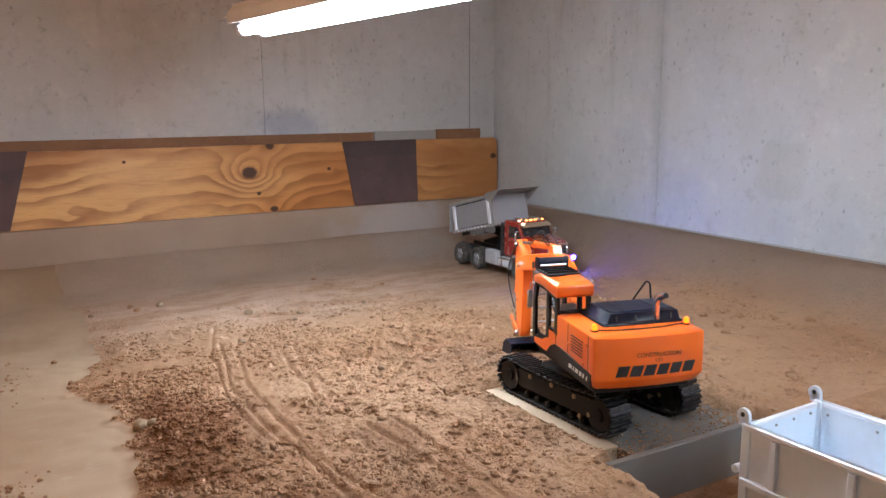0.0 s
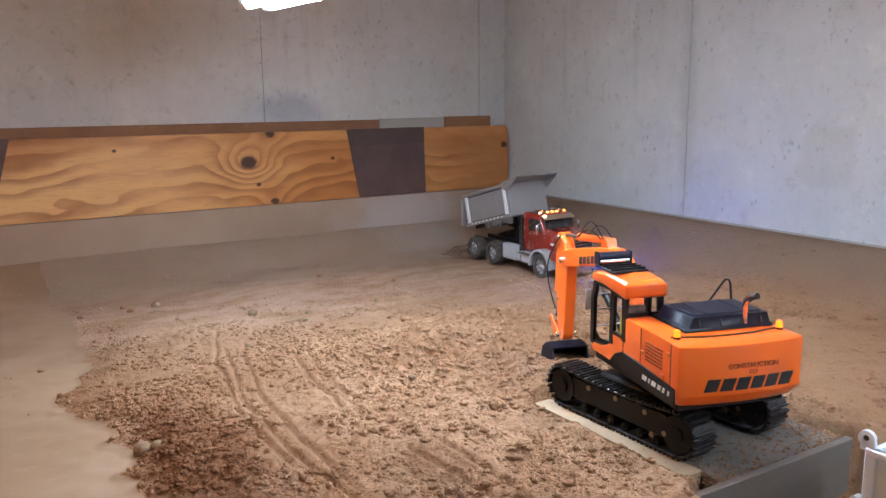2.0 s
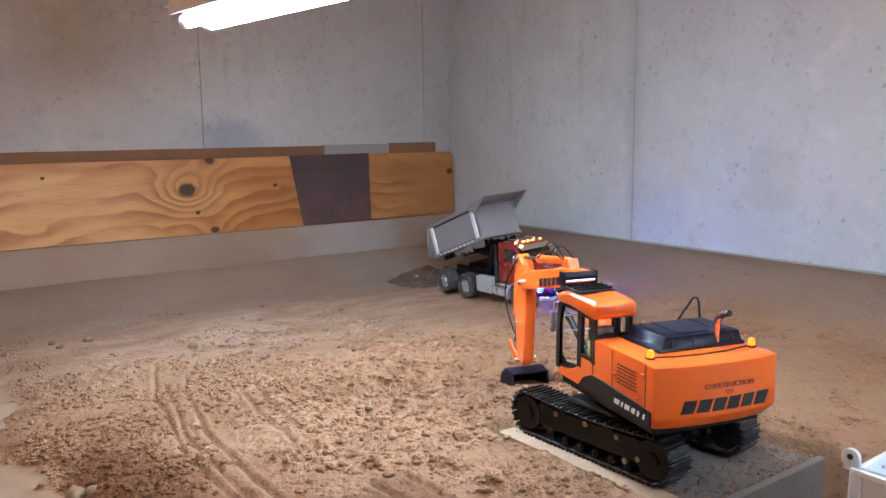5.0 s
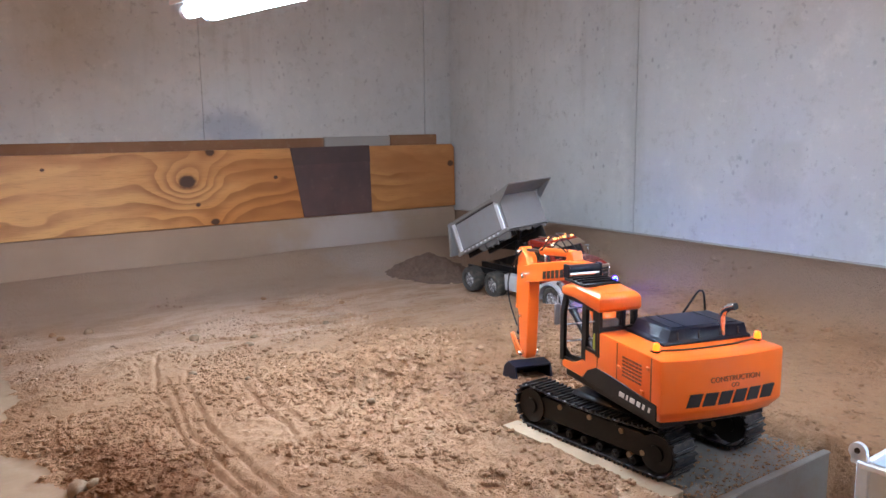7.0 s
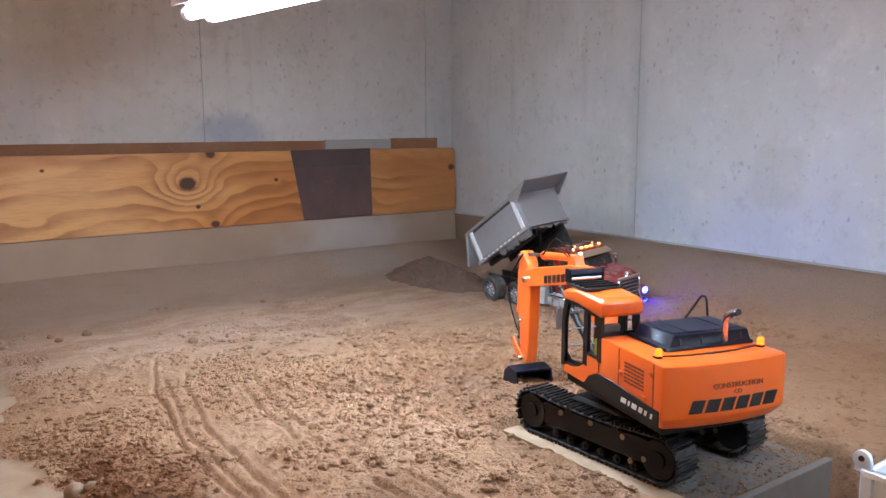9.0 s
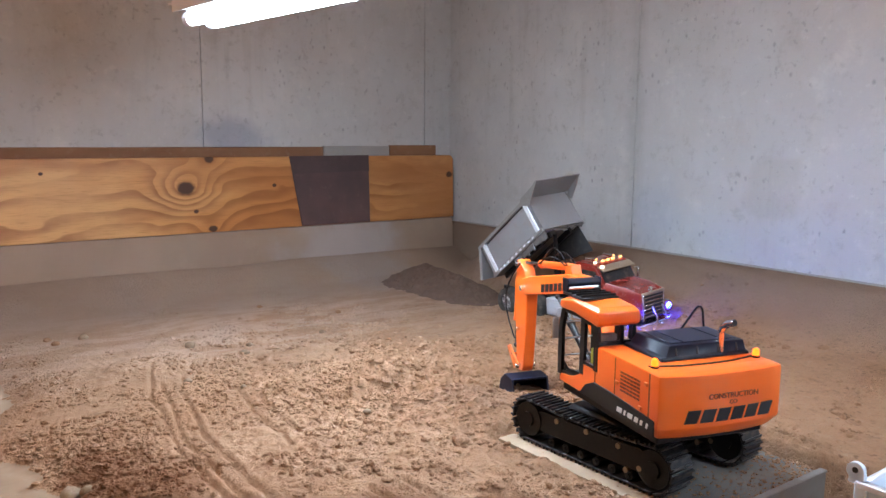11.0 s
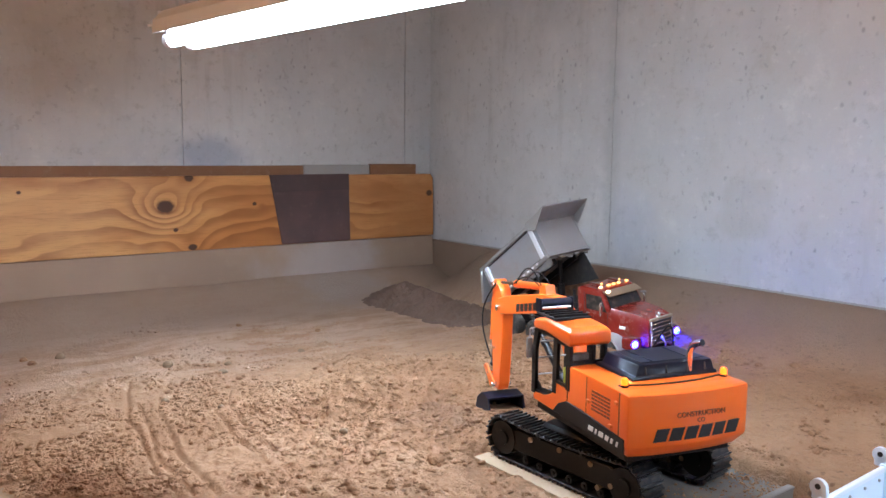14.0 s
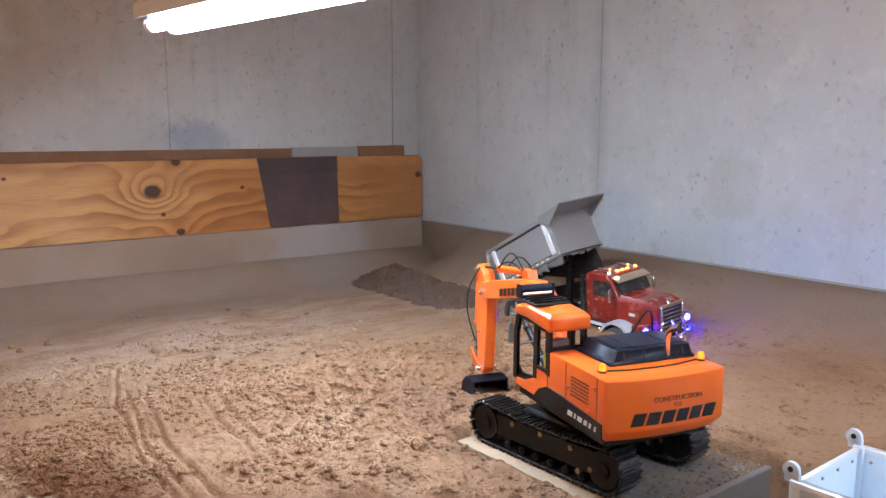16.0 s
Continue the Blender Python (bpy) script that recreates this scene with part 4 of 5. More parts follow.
for name, pts in (("front_pillar", [(0.070, 0.117), (0.070, 0.19), (0.060, 0.226)]), ("door_pillar", [(0.004, 0.135), (0.002, 0.226)]), ("rear_pillar", [(-0.036, 0.150), (-0.034, 0.222)])):
    for y in (0.092, 0.026):
        bm = bmesh.new()
        for (a, b), (c, d) in zip(pts[:-1], pts[1:]):
            add_prism(bm, [(a - 0.0058, b), (a + 0.0058, b), (c + 0.0058, d), (c - 0.0058, d)], y - 0.003, y + 0.003, "xz")
        part(name, bm, BLACK, cab)
for args in ((-0.016, 0.092, 0.154, 0.034, 0.005, 0.005), (-0.016, 0.092, 0.217, 0.040, 0.005, 0.008), (0.034, 0.092, 0.220, 0.062, 0.004, 0.006), (-0.037, 0.059, 0.190, 0.004, 0.072, 0.006), (0.036, 0.092, 0.121, 0.066, 0.004, 0.005), (-0.0355, 0.059, 0.1765, 0.003, 0.066, 0.021)):
    part("window_frame", add_box(bmesh.new(), *args), BLACK, cab)
for z in (0.145, 0.172, 0.198):
    bm = bmesh.new()
    add_box(bm, 0.0705 - max(0, z - 0.19) * 0.28, 0.059, z, 0.0018, 0.064, 0.0018)
    part("guard_bar", bm, PALE, cab)
bm = bmesh.new()
add_prism(bm, [(0.0005, 0.136), (0.066, 0.121), (0.067, 0.19), (0.058, 0.224), (0.0005, 0.224)], 0.0912, 0.0918, "xz")
pane = part("door_pane", bm, GLASS, cab, "clear door pane")
pane.visible_shadow = False
bm = bmesh.new()
add_box(bm, -0.0375, 0.059, 0.207, 0.0008, 0.062, 0.03)
pane = part("rear_pane", bm, GLASS, cab, "clear rear pane")
pane.visible_shadow = False
part("sill_plate", add_prism(bmesh.new(), [(0.066, 0.1195), (0.066, 0.140), (0.050, 0.130), (0.012, 0.134), (0.030, 0.1245)], 0.0885, 0.0900, "xz", 0.0005), BLACK, cab)
part("rear_mullion", add_box(bmesh.new(), -0.0372, 0.048, 0.205, 0.004, 0.007, 0.036, 0.0008), BLACK, cab)
bm = bmesh.new()
add_loft(bm, [[(-0.040, 0.021, 0.2155), (0.030, 0.021, 0.223), (0.066, 0.021, 0.222), (0.066, 0.0965, 0.222), (0.030, 0.0965, 0.223), (-0.040, 0.0965, 0.2155)],
              [(-0.045, 0.0195, 0.220), (0.030, 0.0195, 0.227), (0.069, 0.0195, 0.225), (0.069, 0.098, 0.225), (0.030, 0.098, 0.227), (-0.045, 0.098, 0.220)],
              [(-0.044, 0.0195, 0.236), (0.030, 0.0195, 0.240), (0.067, 0.0195, 0.234), (0.067, 0.098, 0.234), (0.030, 0.098, 0.240), (-0.044, 0.098, 0.236)],
              [(-0.036, 0.026, 0.2425), (0.030, 0.026, 0.2445), (0.060, 0.026, 0.239), (0.060, 0.091, 0.239), (0.030, 0.091, 0.2445), (-0.036, 0.091, 0.2425)]])
bmesh.ops.bevel(bm, geom=bm.edges[:], offset=0.0020, segments=2, affect="EDGES", profile=0.6)
part("roof", bm, ORANGE, cab, "thick orange cab roof cap")
bm = bmesh.new()
add_box(bm, 0.036, 0.059, 0.2455, 0.062, 0.070, 0.004, 0.001)
for k in range(4):
    add_box(bm, 0.014 + k * 0.014, 0.059, 0.249, 0.003, 0.066, 0.004)
guard = part("roof_guard", bm, BLACK, cab, "black slatted guard on the cab roof")
bm = bmesh.new()
add_cyl(bm, (0.064, 0.027, 0.259), (0.064, 0.091, 0.259), 0.008, seg=16)
add_box(bm, 0.064, 0.027, 0.257, 0.018, 0.003, 0.022, 0.001)
add_box(bm, 0.064, 0.091, 0.257, 0.018, 0.003, 0.022, 0.001)
bar = part("light_bar", bm, NAVY, guard)
bm = bmesh.new()
add_box(bm, 0.0575, 0.059, 0.2545, 0.002, 0.058, 0.0045, 0.0006, (0, 20, 0))
part("reflector_strip", bm, POST, bar)
bm = bmesh.new()
add_box(bm, 0.010, 0.060, 0.132, 0.036, 0.036, 0.02, 0.006, seg=2)
add_box(bm, -0.012, 0.060, 0.168, 0.010, 0.034, 0.062, 0.004, (0, -8, 0), 2)
part("seat", bm, SEAT, cab)
bm = bmesh.new()
add_box(bm, -0.019, 0.086, 0.167, 0.012, 0.006, 0.024, 0.0025, seg=2)
part("seat_pad", bm, LIME, cab, "yellow-green cloth pad")
bm = bmesh.new()
add_box(bm, 0.071, 0.104, 0.190, 0.004, 0.012, 0.034, 0.002)
add_tube(bm, [(0.067, 0.094, 0.222), (0.071, 0.103, 0.219), (0.071, 0.104, 0.200)], 0.0014, 6)
part("side_mirror", bm, PALE, cab)
# the cab is narrower than its deck
for ob in (cab, *cab.children_recursive):
    for v in ob.data.vertices:
        v.co.y = 0.0945 - (0.0945 - v.co.y) * 0.87

# boom, stick, bucket
bm = bmesh.new()
add_prism(bm, [(0.045, 0.110), (0.078, 0.105), (0.135, 0.182), (0.20, 0.2125), (0.345, 0.1825), (0.372, 0.178), (0.386, 0.190), (0.380, 0.208), (0.345, 0.2185), (0.205, 0.246), (0.160, 0.248), (0.105, 0.218)], -0.0140, 0.0140, "xz", 0.0015)
boom = part("boom", bm, ORANGE, excavator, "orange gooseneck boom with dark marks")
for k in range(6):
    bm = bmesh.new()
    x = 0.298 - k * 0.0165
    z = 0.1965 + k * 0.0036
    add_prism(bm, [(x, z), (x - 0.0125, z + 0.0028), (x - 0.0125, z + 0.0173), (x, z + 0.0145)], 0.0139, 0.0147, "xz")
    part("mark_block", bm, INK, boom)
bm = bmesh.new()
add_prism(bm, [(0.398, 0.243), (0.410, 0.240), (0.414, 0.205), (0.412, 0.12), (0.402, 0.035), (0.395, 0.022), (0.378, 0.022), (0.372, 0.035), (0.364, 0.12), (0.361, 0.185), (0.376, 0.225)], -0.0115, 0.0115, "xz", 0.0015)
stick = part("stick", bm, ORANGE, excavator, "orange dipper stick hanging upright")
for x, z, r, w in ((0.374, 0.190, 0.006, 0.021), (0.402, 0.233, 0.004, 0.018), (0.388, 0.032, 0.005, 0.020), (0.412, 0.050, 0.004, 0.018), (0.395, 0.105, 0.003, 0.016)):
    bm = bmesh.new()
    add_cyl(bm, (x, -w, z), (x, w, z), r, seg=14)
    add_cyl(bm, (x, -w - 0.001, z), (x, w + 0.001, z), r * 0.5, seg=8)
    part("pin", bm, CHROME, stick)


def ram(a, b, share, r, y, parent, coat=ORANGE):
    a, b = Vector(a), Vector(b)
    c = a.lerp(b, share)
    off = Vector((0, y, 0))
    bm = bmesh.new()
    add_cyl(bm, a + off, c + off, r, seg=16)
    add_ball(bm, a + off, r * 0.95, sub=2)
    add_cyl(bm, c + off - (b - a).normalized() * 0.006, c + off, r * 1.18, seg=16)
    body = part("ram_cylinder", bm, coat, parent)
    bm = bmesh.new()
    add_cyl(bm, c + off, b + off, r * 0.45, seg=12)
    add_ball(bm, b + off, r * 0.8, sub=2)
    part("ram_rod", bm, SHOE, body)


ram((0.205, 0, 0.257), (0.400, 0, 0.236), 0.62, 0.0070, 0.0, boom)
ram((0.095, 0, 0.118), (0.215, 0, 0.205), 0.6, 0.0060, 0.024, boom, BLACK)
ram((0.095, 0, 0.118), (0.215, 0, 0.205), 0.6, 0.0060, -0.024, boom, BLACK)
ram((0.424, 0, 0.200), (0.430, 0, 0.062), 0.62, 0.007, 0.0, stick)
bm = bmesh.new()
add_prism(bm, [(0.190, 0.242), (0.220, 0.238), (0.214, 0.260), (0.198, 0.263)], -0.010, 0.010, "xz", 0.001)
part("ram_bracket", bm, ORANGE, boom)
for y, lift in ((0.010, 0.030), (-0.008, 0.022), (0.014, 0.014)):
    pts = []
    for i in range(9):
        t = i / 8
        pts.append((0.21 + 0.10 * t, y, 0.260 + lift * math.sin(math.pi * t) - 0.012 * t))
    bm = bmesh.new()
    add_tube(bm, pts, 0.0013, 6)
    part("hose", bm, BLACK, boom)
for y in (0.016, -0.016):
    pts = [(0.385 + 0.055 * math.sin(math.pi * i / 10) + 0.02 * i / 10, y, 0.238 - 0.155 * i / 10) for i in range(11)]
    bm = bmesh.new()
    add_tube(bm, pts, 0.0016, 6)
    part("hose", bm, BLACK, stick)
bm = bmesh.new()
for y in (0.0165, -0.0165):
    add_prism(bm, [(0.384, 0.036), (0.424, 0.066), (0.434, 0.060), (0.400, 0.024)], y - 0.002, y + 0.002, "xz", 0.0005)
part("bucket_link", bm, ORANGE_DUST, stick)
bucket_profile = [(0.368, 0.020), (0.400, 0.024), (0.420, 0.010), (0.428, -0.014), (0.420, -0.034), (0.396, -0.042), (0.366, -0.040), (0.352, -0.034)]
bm = bmesh.new()
inner = [(0.386 + (a - 0.386) * 0.90, -0.008 + (b + 0.008) * 0.86) for a, b in bucket_profile]
add_prism(bm, bucket_profile + inner[::-1], -0.037, 0.037, "xz")
bucket = part("bucket", bm, NAVY, excavator, "dark navy steel digging bucket", pose(-0.004, 0, -0.009))
for y in (0.0375, -0.0375):
    bm = bmesh.new()
    add_prism(bm, bucket_profile, y - 0.0015, y + 0.0015, "xz")
    part("bucket_side", bm, NAVY, bucket)
for k in range(5):
    bm = bmesh.new()
    y = -0.030 + k * 0.015
    add_prism(bm, [(0.357, -0.039), (0.357, -0.031), (0.338, -0.033)], y - 0.0035, y + 0.0035, "xz")
    part("tooth", bm, SHOE, bucket)

# ---- toy dump truck ----
truck = new("toy_dump_truck")
TRUCK_X, TRUCK_Z = 1.632, -0.202
tagged(truck, "dark red radio-controlled toy dump truck with raised grey bed", "toy truck")
WHEELS = []


def wheel(x, y0, y1, front=False):
    side = 1 if y1 > 0 else -1
    hub_y = (y0 + y1) / 2
    w = abs(y1 - y0) / 2
    me_bm = bmesh.new()
    prof = [(0.026, -w), (0.038, -w), (0.0415, -w * 0.75), (0.0415, w * 0.75), (0.038, w), (0.026, w)]
    n = 36
    rings = [[me_bm.verts.new((r * math.cos(2 * math.pi * i / n), yy, r * math.sin(2 * math.pi * i / n))) for r, yy in prof] for i in range(n)]
    for i in range(n):
        a, b = rings[i], rings[(i + 1) % n]
        for j in range(len(prof)):
            k = (j + 1) % len(prof)
            me_bm.faces.new((a[j], b[j], b[k], a[k]))
    for i in range(n):
        t = 2 * math.pi * (i + 0.5) / n
        add_box(me_bm, 0.0412 * math.cos(t), 0, 0.0412 * math.sin(t), 0.003, w * 1.5, 0.0038, 0, (0, -math.degrees(t), 0))
    bmesh.ops.recalc_face_normals(me_bm, faces=me_bm.faces[:])
    ob = new("wheel", mesh_of("wheel", me_bm, RUBBER))
    ob.parent = truck
    ob["label"] = "dusty black ribbed tyre with chrome rim"
    bm = bmesh.new()
    o = side * w
    add_cyl(bm, (0, o * 0.35, 0), (0, o * 0.6, 0), 0.0265, seg=28)
    add_cyl(bm, (0, o * 0.6, 0), (0, o * (1.0 if front else 0.85), 0), 0.013, 0.010, seg=18)
    for k in range(10):
        t = 2 * math.pi * k / 10
        add_cyl(bm, (0.018 * math.cos(t), o * 0.6, 0.018 * math.sin(t)), (0.018 * math.cos(t), o * 0.75, 0.018 * math.sin(t)), 0.002, seg=6)
    part("rim", bm, RIM, ob)
    bm = bmesh.new()
    for k in range(5):
        t = 2 * math.pi * (k + 0.5) / 5
        add_cyl(bm, (0.0205 * math.cos(t), o * 0.605, 0.0205 * math.sin(t)), (0.0205 * math.cos(t), o * 0.64, 0.0205 * math.sin(t)), 0.0042, seg=10)
    part("rim_hole", bm, INK, ob)
    WHEELS.append((ob, x, hub_y * 0.87))


for x in (0.0, 0.122):
    wheel(x, 0.052, 0.1)
    wheel(x, -0.052, -0.1)
wheel(0.415, 0.080, 0.110, True)
wheel(0.415, -0.080, -0.110, True)
for y in (0.034, -0.034):
    bm = bmesh.new()
    add_box(bm, 0.22, y, 0.066, 0.58, 0.008, 0.022, 0.001)
    part("chassis_rail", bm, BLACK, truck)
for x in (0.0, 0.122, 0.415):
    bm = bmesh.new()
    add_cyl(bm, (x, -0.06, 0.042), (x, 0.06, 0.042), 0.007, seg=12)
    add_ball(bm, (x, 0, 0.042), 0.016)
    part("axle", bm, BLACK, truck)
for s in (1, -1):
    bm = bmesh.new()
    add_box(bm, 0.222, s * 0.078, 0.062, 0.076, 0.034, 0.052, 0.003)
    add_box(bm, 0.222, s * 0.0955, 0.062, 0.06, 0.002, 0.04, 0.0008)
    part("tool_box", bm, PALE, truck, "pale metal tool box")
    bm = bmesh.new()
    add_cyl(bm, (0.272, s * 0.074, 0.052), (0.372, s * 0.074, 0.052), 0.021, seg=22)
    tank = part("fuel_tank", bm, PALE, truck)
    for x in (0.292, 0.352):
        bm = bmesh.new()
        add_cyl(bm, (x - 0.003, s * 0.074, 0.052), (x + 0.003, s * 0.074, 0.052), 0.0218, seg=22)
        part("strap", bm, CHROME, tank)
    bm = bmesh.new()
    add_box(bm, 0.322, s * 0.094, 0.068, 0.09, 0.014, 0.004, 0.001)
    add_box(bm, 0.322, s * 0.098, 0.040, 0.09, 0.010, 0.004, 0.001)
    part("step", bm, CHROME, truck)
    bm = bmesh.new()
    pts = [(0.415 + r * math.cos(math.radians(a)), 0.046 + r * math.sin(math.radians(a))) for r, seq in ((0.054, range(-8, 189, 14)), (0.047, range(188, -9, -14))) for a in seq]
    add_prism(bm, pts, min(s * 0.070, s * 0.117), max(s * 0.070, s * 0.117), "xz")
    part("fender", bm, PALE, truck, "dusty pale grey front fender")
    bm = bmesh.new()
    add_cyl(bm, (0.274, s * 0.074, 0.06), (0.274, s * 0.074, 0.160), 0.0080, seg=16)
    add_cyl(bm, (0.274, s * 0.074, 0.160), (0.274, s * 0.074, 0.198), 0.005, seg=14)
    part("exhaust_stack", bm, SHOE, truck)
    bm = bmesh.new()
    add_box(bm, 0.390, s * 0.100, 0.162, 0.006, 0.011, 0.034, 0.002)
    add_tube(bm, [(0.385, s * 0.085, 0.180), (0.390, s * 0.100, 0.180)], 0.0015, 6)
    part("door_mirror", bm, CHROME, truck)

bm = bmesh.new()
add_prism(bm, [(0.285, 0.078), (0.402, 0.078), (0.402, 0.152), (0.378, 0.196), (0.360, 0.209), (0.298, 0.211), (0.285, 0.204)], -0.077, 0.077, "xz", 0.006, 3)
tcab = part("cab", bm, RED, truck, "dark red lacquered truck cab with amber roof lights")
bm = bmesh.new()
add_prism(bm, [(0.4025, 0.1555), (0.4045, 0.157), (0.3830, 0.1945), (0.381, 0.1935)], -0.066, 0.066, "xz")
part("windscreen", bm, DARK_GLASS, tcab, "dark dusty windscreen")
for s in (1, -1):
    bm = bmesh.new()
    add_prism(bm, [(0.318, 0.150), (0.392, 0.150), (0.374, 0.192), (0.318, 0.192)], s * 0.0775 - 0.0008, s * 0.0775 + 0.0008, "xz", 0.0005)
    part("side_window", bm, DARK_GLASS, tcab)
    bm = bmesh.new()
    add_box(bm, 0.312, s * 0.0778, 0.142, 0.001, 0.001, 0.11)
    add_box(bm, 0.396, s * 0.0778, 0.115, 0.001, 0.001, 0.07)
    add_box(bm, 0.354, s * 0.0778, 0.0875, 0.084, 0.001, 0.001)
    part("door_seam", bm, INK, tcab)
    bm = bmesh.new()
    add_box(bm, 0.325, s * 0.0792, 0.140, 0.012, 0.002, 0.004, 0.0006)
    part("door_handle", bm, CHROME, tcab)
bm = bmesh.new()
add_box(bm, 0.388, 0, 0.199, 0.028, 0.142, 0.004, 0.001, (0, 22, 0))
part("sun_visor", bm, TAN, tcab, "dusty bronze sun visor")
for k, y in enumerate((-0.058, -0.022, 0.0, 0.022, 0.058)):
    bm = bmesh.new()
    add_ball(bm, (0.357, y, 0.2125), 0.0042, 1.2, 1.3 if k in (0, 4) else 1.7, 0.7)
    part("marker_lamp", bm, AMBER_DIM if k not in (0,) else WARM_LENS, tcab, "lit amber marker lamp")
bm = bmesh.new()
add_ball(bm, (0.385, -0.060, 0.204), 0.006, 1, 1.3, 0.8)
part("marker_lamp", bm, WARM_LENS, tcab)
for y in (0.04, -0.04):
    bm = bmesh.new()
    add_cyl(bm, (0.305, y, 0.2155), (0.345, y, 0.2155), 0.002, 0.0055, seg=12)
    part("air_horn", bm, CHROME, tcab)
bm = bmesh.new()
add_loft(bm, [[(0.400, -0.082, 0.085), (0.400, 0.082, 0.085), (0.400, 0.082, 0.140), (0.400, 0.066, 0.162), (0.400, -0.066, 0.162), (0.400, -0.082, 0.140)],
              [(0.470, -0.070, 0.085), (0.470, 0.070, 0.085), (0.470, 0.070, 0.134), (0.470, 0.056, 0.156), (0.470, -0.056, 0.156), (0.470, -0.070, 0.134)],
              [(0.508, -0.058, 0.075), (0.508, 0.058, 0.075), (0.508, 0.058, 0.130), (0.508, 0.050, 0.147), (0.508, -0.050, 0.147), (0.508, -0.058, 0.130)],
              [(0.514, -0.054, 0.075), (0.514, 0.054, 0.075), (0.514, 0.054, 0.128), (0.514, 0.046, 0.143), (0.514, -0.046, 0.143), (0.514, -0.054, 0.128)]])
thood = part("hood", bm, RED, truck, "sloping dark red hood")
bm = bmesh.new()
add_box(bm, 0.5155, 0, 0.106, 0.004, 0.086, 0.064, 0.001)
grille = part("grille", bm, INK, truck, "dark grille with bright bars in a chrome frame")
for k in range(6):
    bm = bmesh.new()
    add_box(bm, 0.5185, 0, 0.080 + k * 0.0105, 0.003, 0.082, 0.0028, 0.0005)
    part("grille_bar", bm, CHROME, grille)
for y in (0.046, -0.046):
    bm = bmesh.new()
    add_box(bm, 0.5175, y, 0.107, 0.007, 0.007, 0.072, 0.002)
    part("grille_frame", bm, CHROME, grille)
bm = bmesh.new()
add_box(bm, 0.5165, 0, 0.1435, 0.008, 0.098, 0.008, 0.002)
part("grille_frame", bm, TAN, grille)
bm = bmesh.new()
add_ball(bm, (0.510, 0, 0.153), 0.006, 1, 0.7, 1)
add_box(bm, 0.506, 0, 0.147, 0.012, 0.007, 0.006, 0.001)
part("hood_ornament", bm, CHROME, thood)
bm = bmesh.new()
add_prism(bm, [(0.500, -0.098), (0.530, -0.075), (0.536, 0), (0.530, 0.075), (0.500, 0.098), (0.492, 0.098), (0.492, -0.098)], 0.028, 0.066, "xy", 0.002)
bumper = part("bumper", bm, CHROME, truck, "dusty chrome front bumper")
bm = bmesh.new()
add_tube(bm, [(0.528, 0.02, 0.055), (0.545, 0.02, 0.06), (0.545, 0.02, 0.085), (0.53, 0.02, 0.11)], 0.003, 8)
add_tube(bm, [(0.528, -0.02, 0.055), (0.545, -0.02, 0.06), (0.545, -0.02, 0.085), (0.53, -0.02, 0.11)], 0.003, 8)
add_ball(bm, (0.545, 0.0, 0.062), 0.007)
part("bull_bar", bm, CHROME, bumper)
for y in (0.094, -0.094):
    bm = bmesh.new()
    add_box(bm, 0.482, y - math.copysign(0.010, y), 0.086, 0.036, 0.046, 0.030, 0.006, seg=2)
    lampbox = part("headlight", bm, RED, truck, "blue-violet glowing headlight")
    bm = bmesh.new()
    add_ball(bm, (0.500, y, 0.087), 0.0095, 0.6, 1.25, 1)
    part("headlight_lens", bm, BLUE_LED, lampbox)
for s in (1, -1):
    bm = bmesh.new()
    add_box(bm, 0.445, s * 0.0765, 0.118, 0.020, 0.003, 0.008, 0.0008)
    part("badge", bm, SILVER_INK, thood)

# tipping bed on its hinge
bm = bmesh.new()
add_box(bm, 0.140, 0, 0.004, 0.30, 0.196, 0.008, 0.001)
bed = new("bed", mesh_of("bed", bm, STEEL))
bed.parent = truck
bed["label"] = "dusty grey aluminium tipping bed"
for s in (1, -1):
    bm = bmesh.new()
    add_box(bm, 0.140, s * 0.092, 0.058, 0.30, 0.004, 0.104, 0.0008)
    panel = part("side_panel", bm, SHEET, bed)
    for x, w in ((0.014, 0.016), (0.268, 0.016)):
        bm = bmesh.new()
        add_box(bm, x, s * 0.0975, 0.057, w, 0.007, 0.104, 0.0015)
        part("side_post", bm, POST, panel, "bright bare aluminium post")
    bm = bmesh.new()
    add_box(bm, 0.140, s * 0.096, 0.112, 0.30, 0.012, 0.012, 0.002)
    part("top_rail", bm, STEEL, panel)
    bm = bmesh.new()
    add_box(bm, 0.141, s * 0.0944, 0.1035, 0.236, 0.001, 0.004)
    add_box(bm, 0.141, s * 0.0944, 0.0095, 0.236, 0.001, 0.003)
    part("panel_groove", bm, INK, panel)
    bm = bmesh.new()
    add_box(bm, 0.140, s * 0.097, 0.002, 0.30, 0.010, 0.012, 0.0015)
    part("bottom_rail", bm, STEEL, panel)
    for k in range(9):
        bm = bmesh.new()
        add_box(bm, 0.04 + k * 0.025, s * 0.1030, 0.003, 0.011, 0.002, 0.0055, 0.0006)
        part("stud", bm, POST, panel)
bm = bmesh.new()
add_prism(bm, [(0.284, 0.0), (0.292, 0.0), (0.286, 0.118), (0.278, 0.118)], -0.094, 0.094, "xz", 0.001)
part("front_wall", bm, SHEET, bed)
bm = bmesh.new()
add_prism(bm, [(0.276, 0.117), (0.280, 0.113), (0.366, 0.125), (0.366, 0.129)], -0.104, 0.104, "xz", 0.0008)
part("cab_shield", bm, SHEET, bed, "grey sheet shield over the cab")
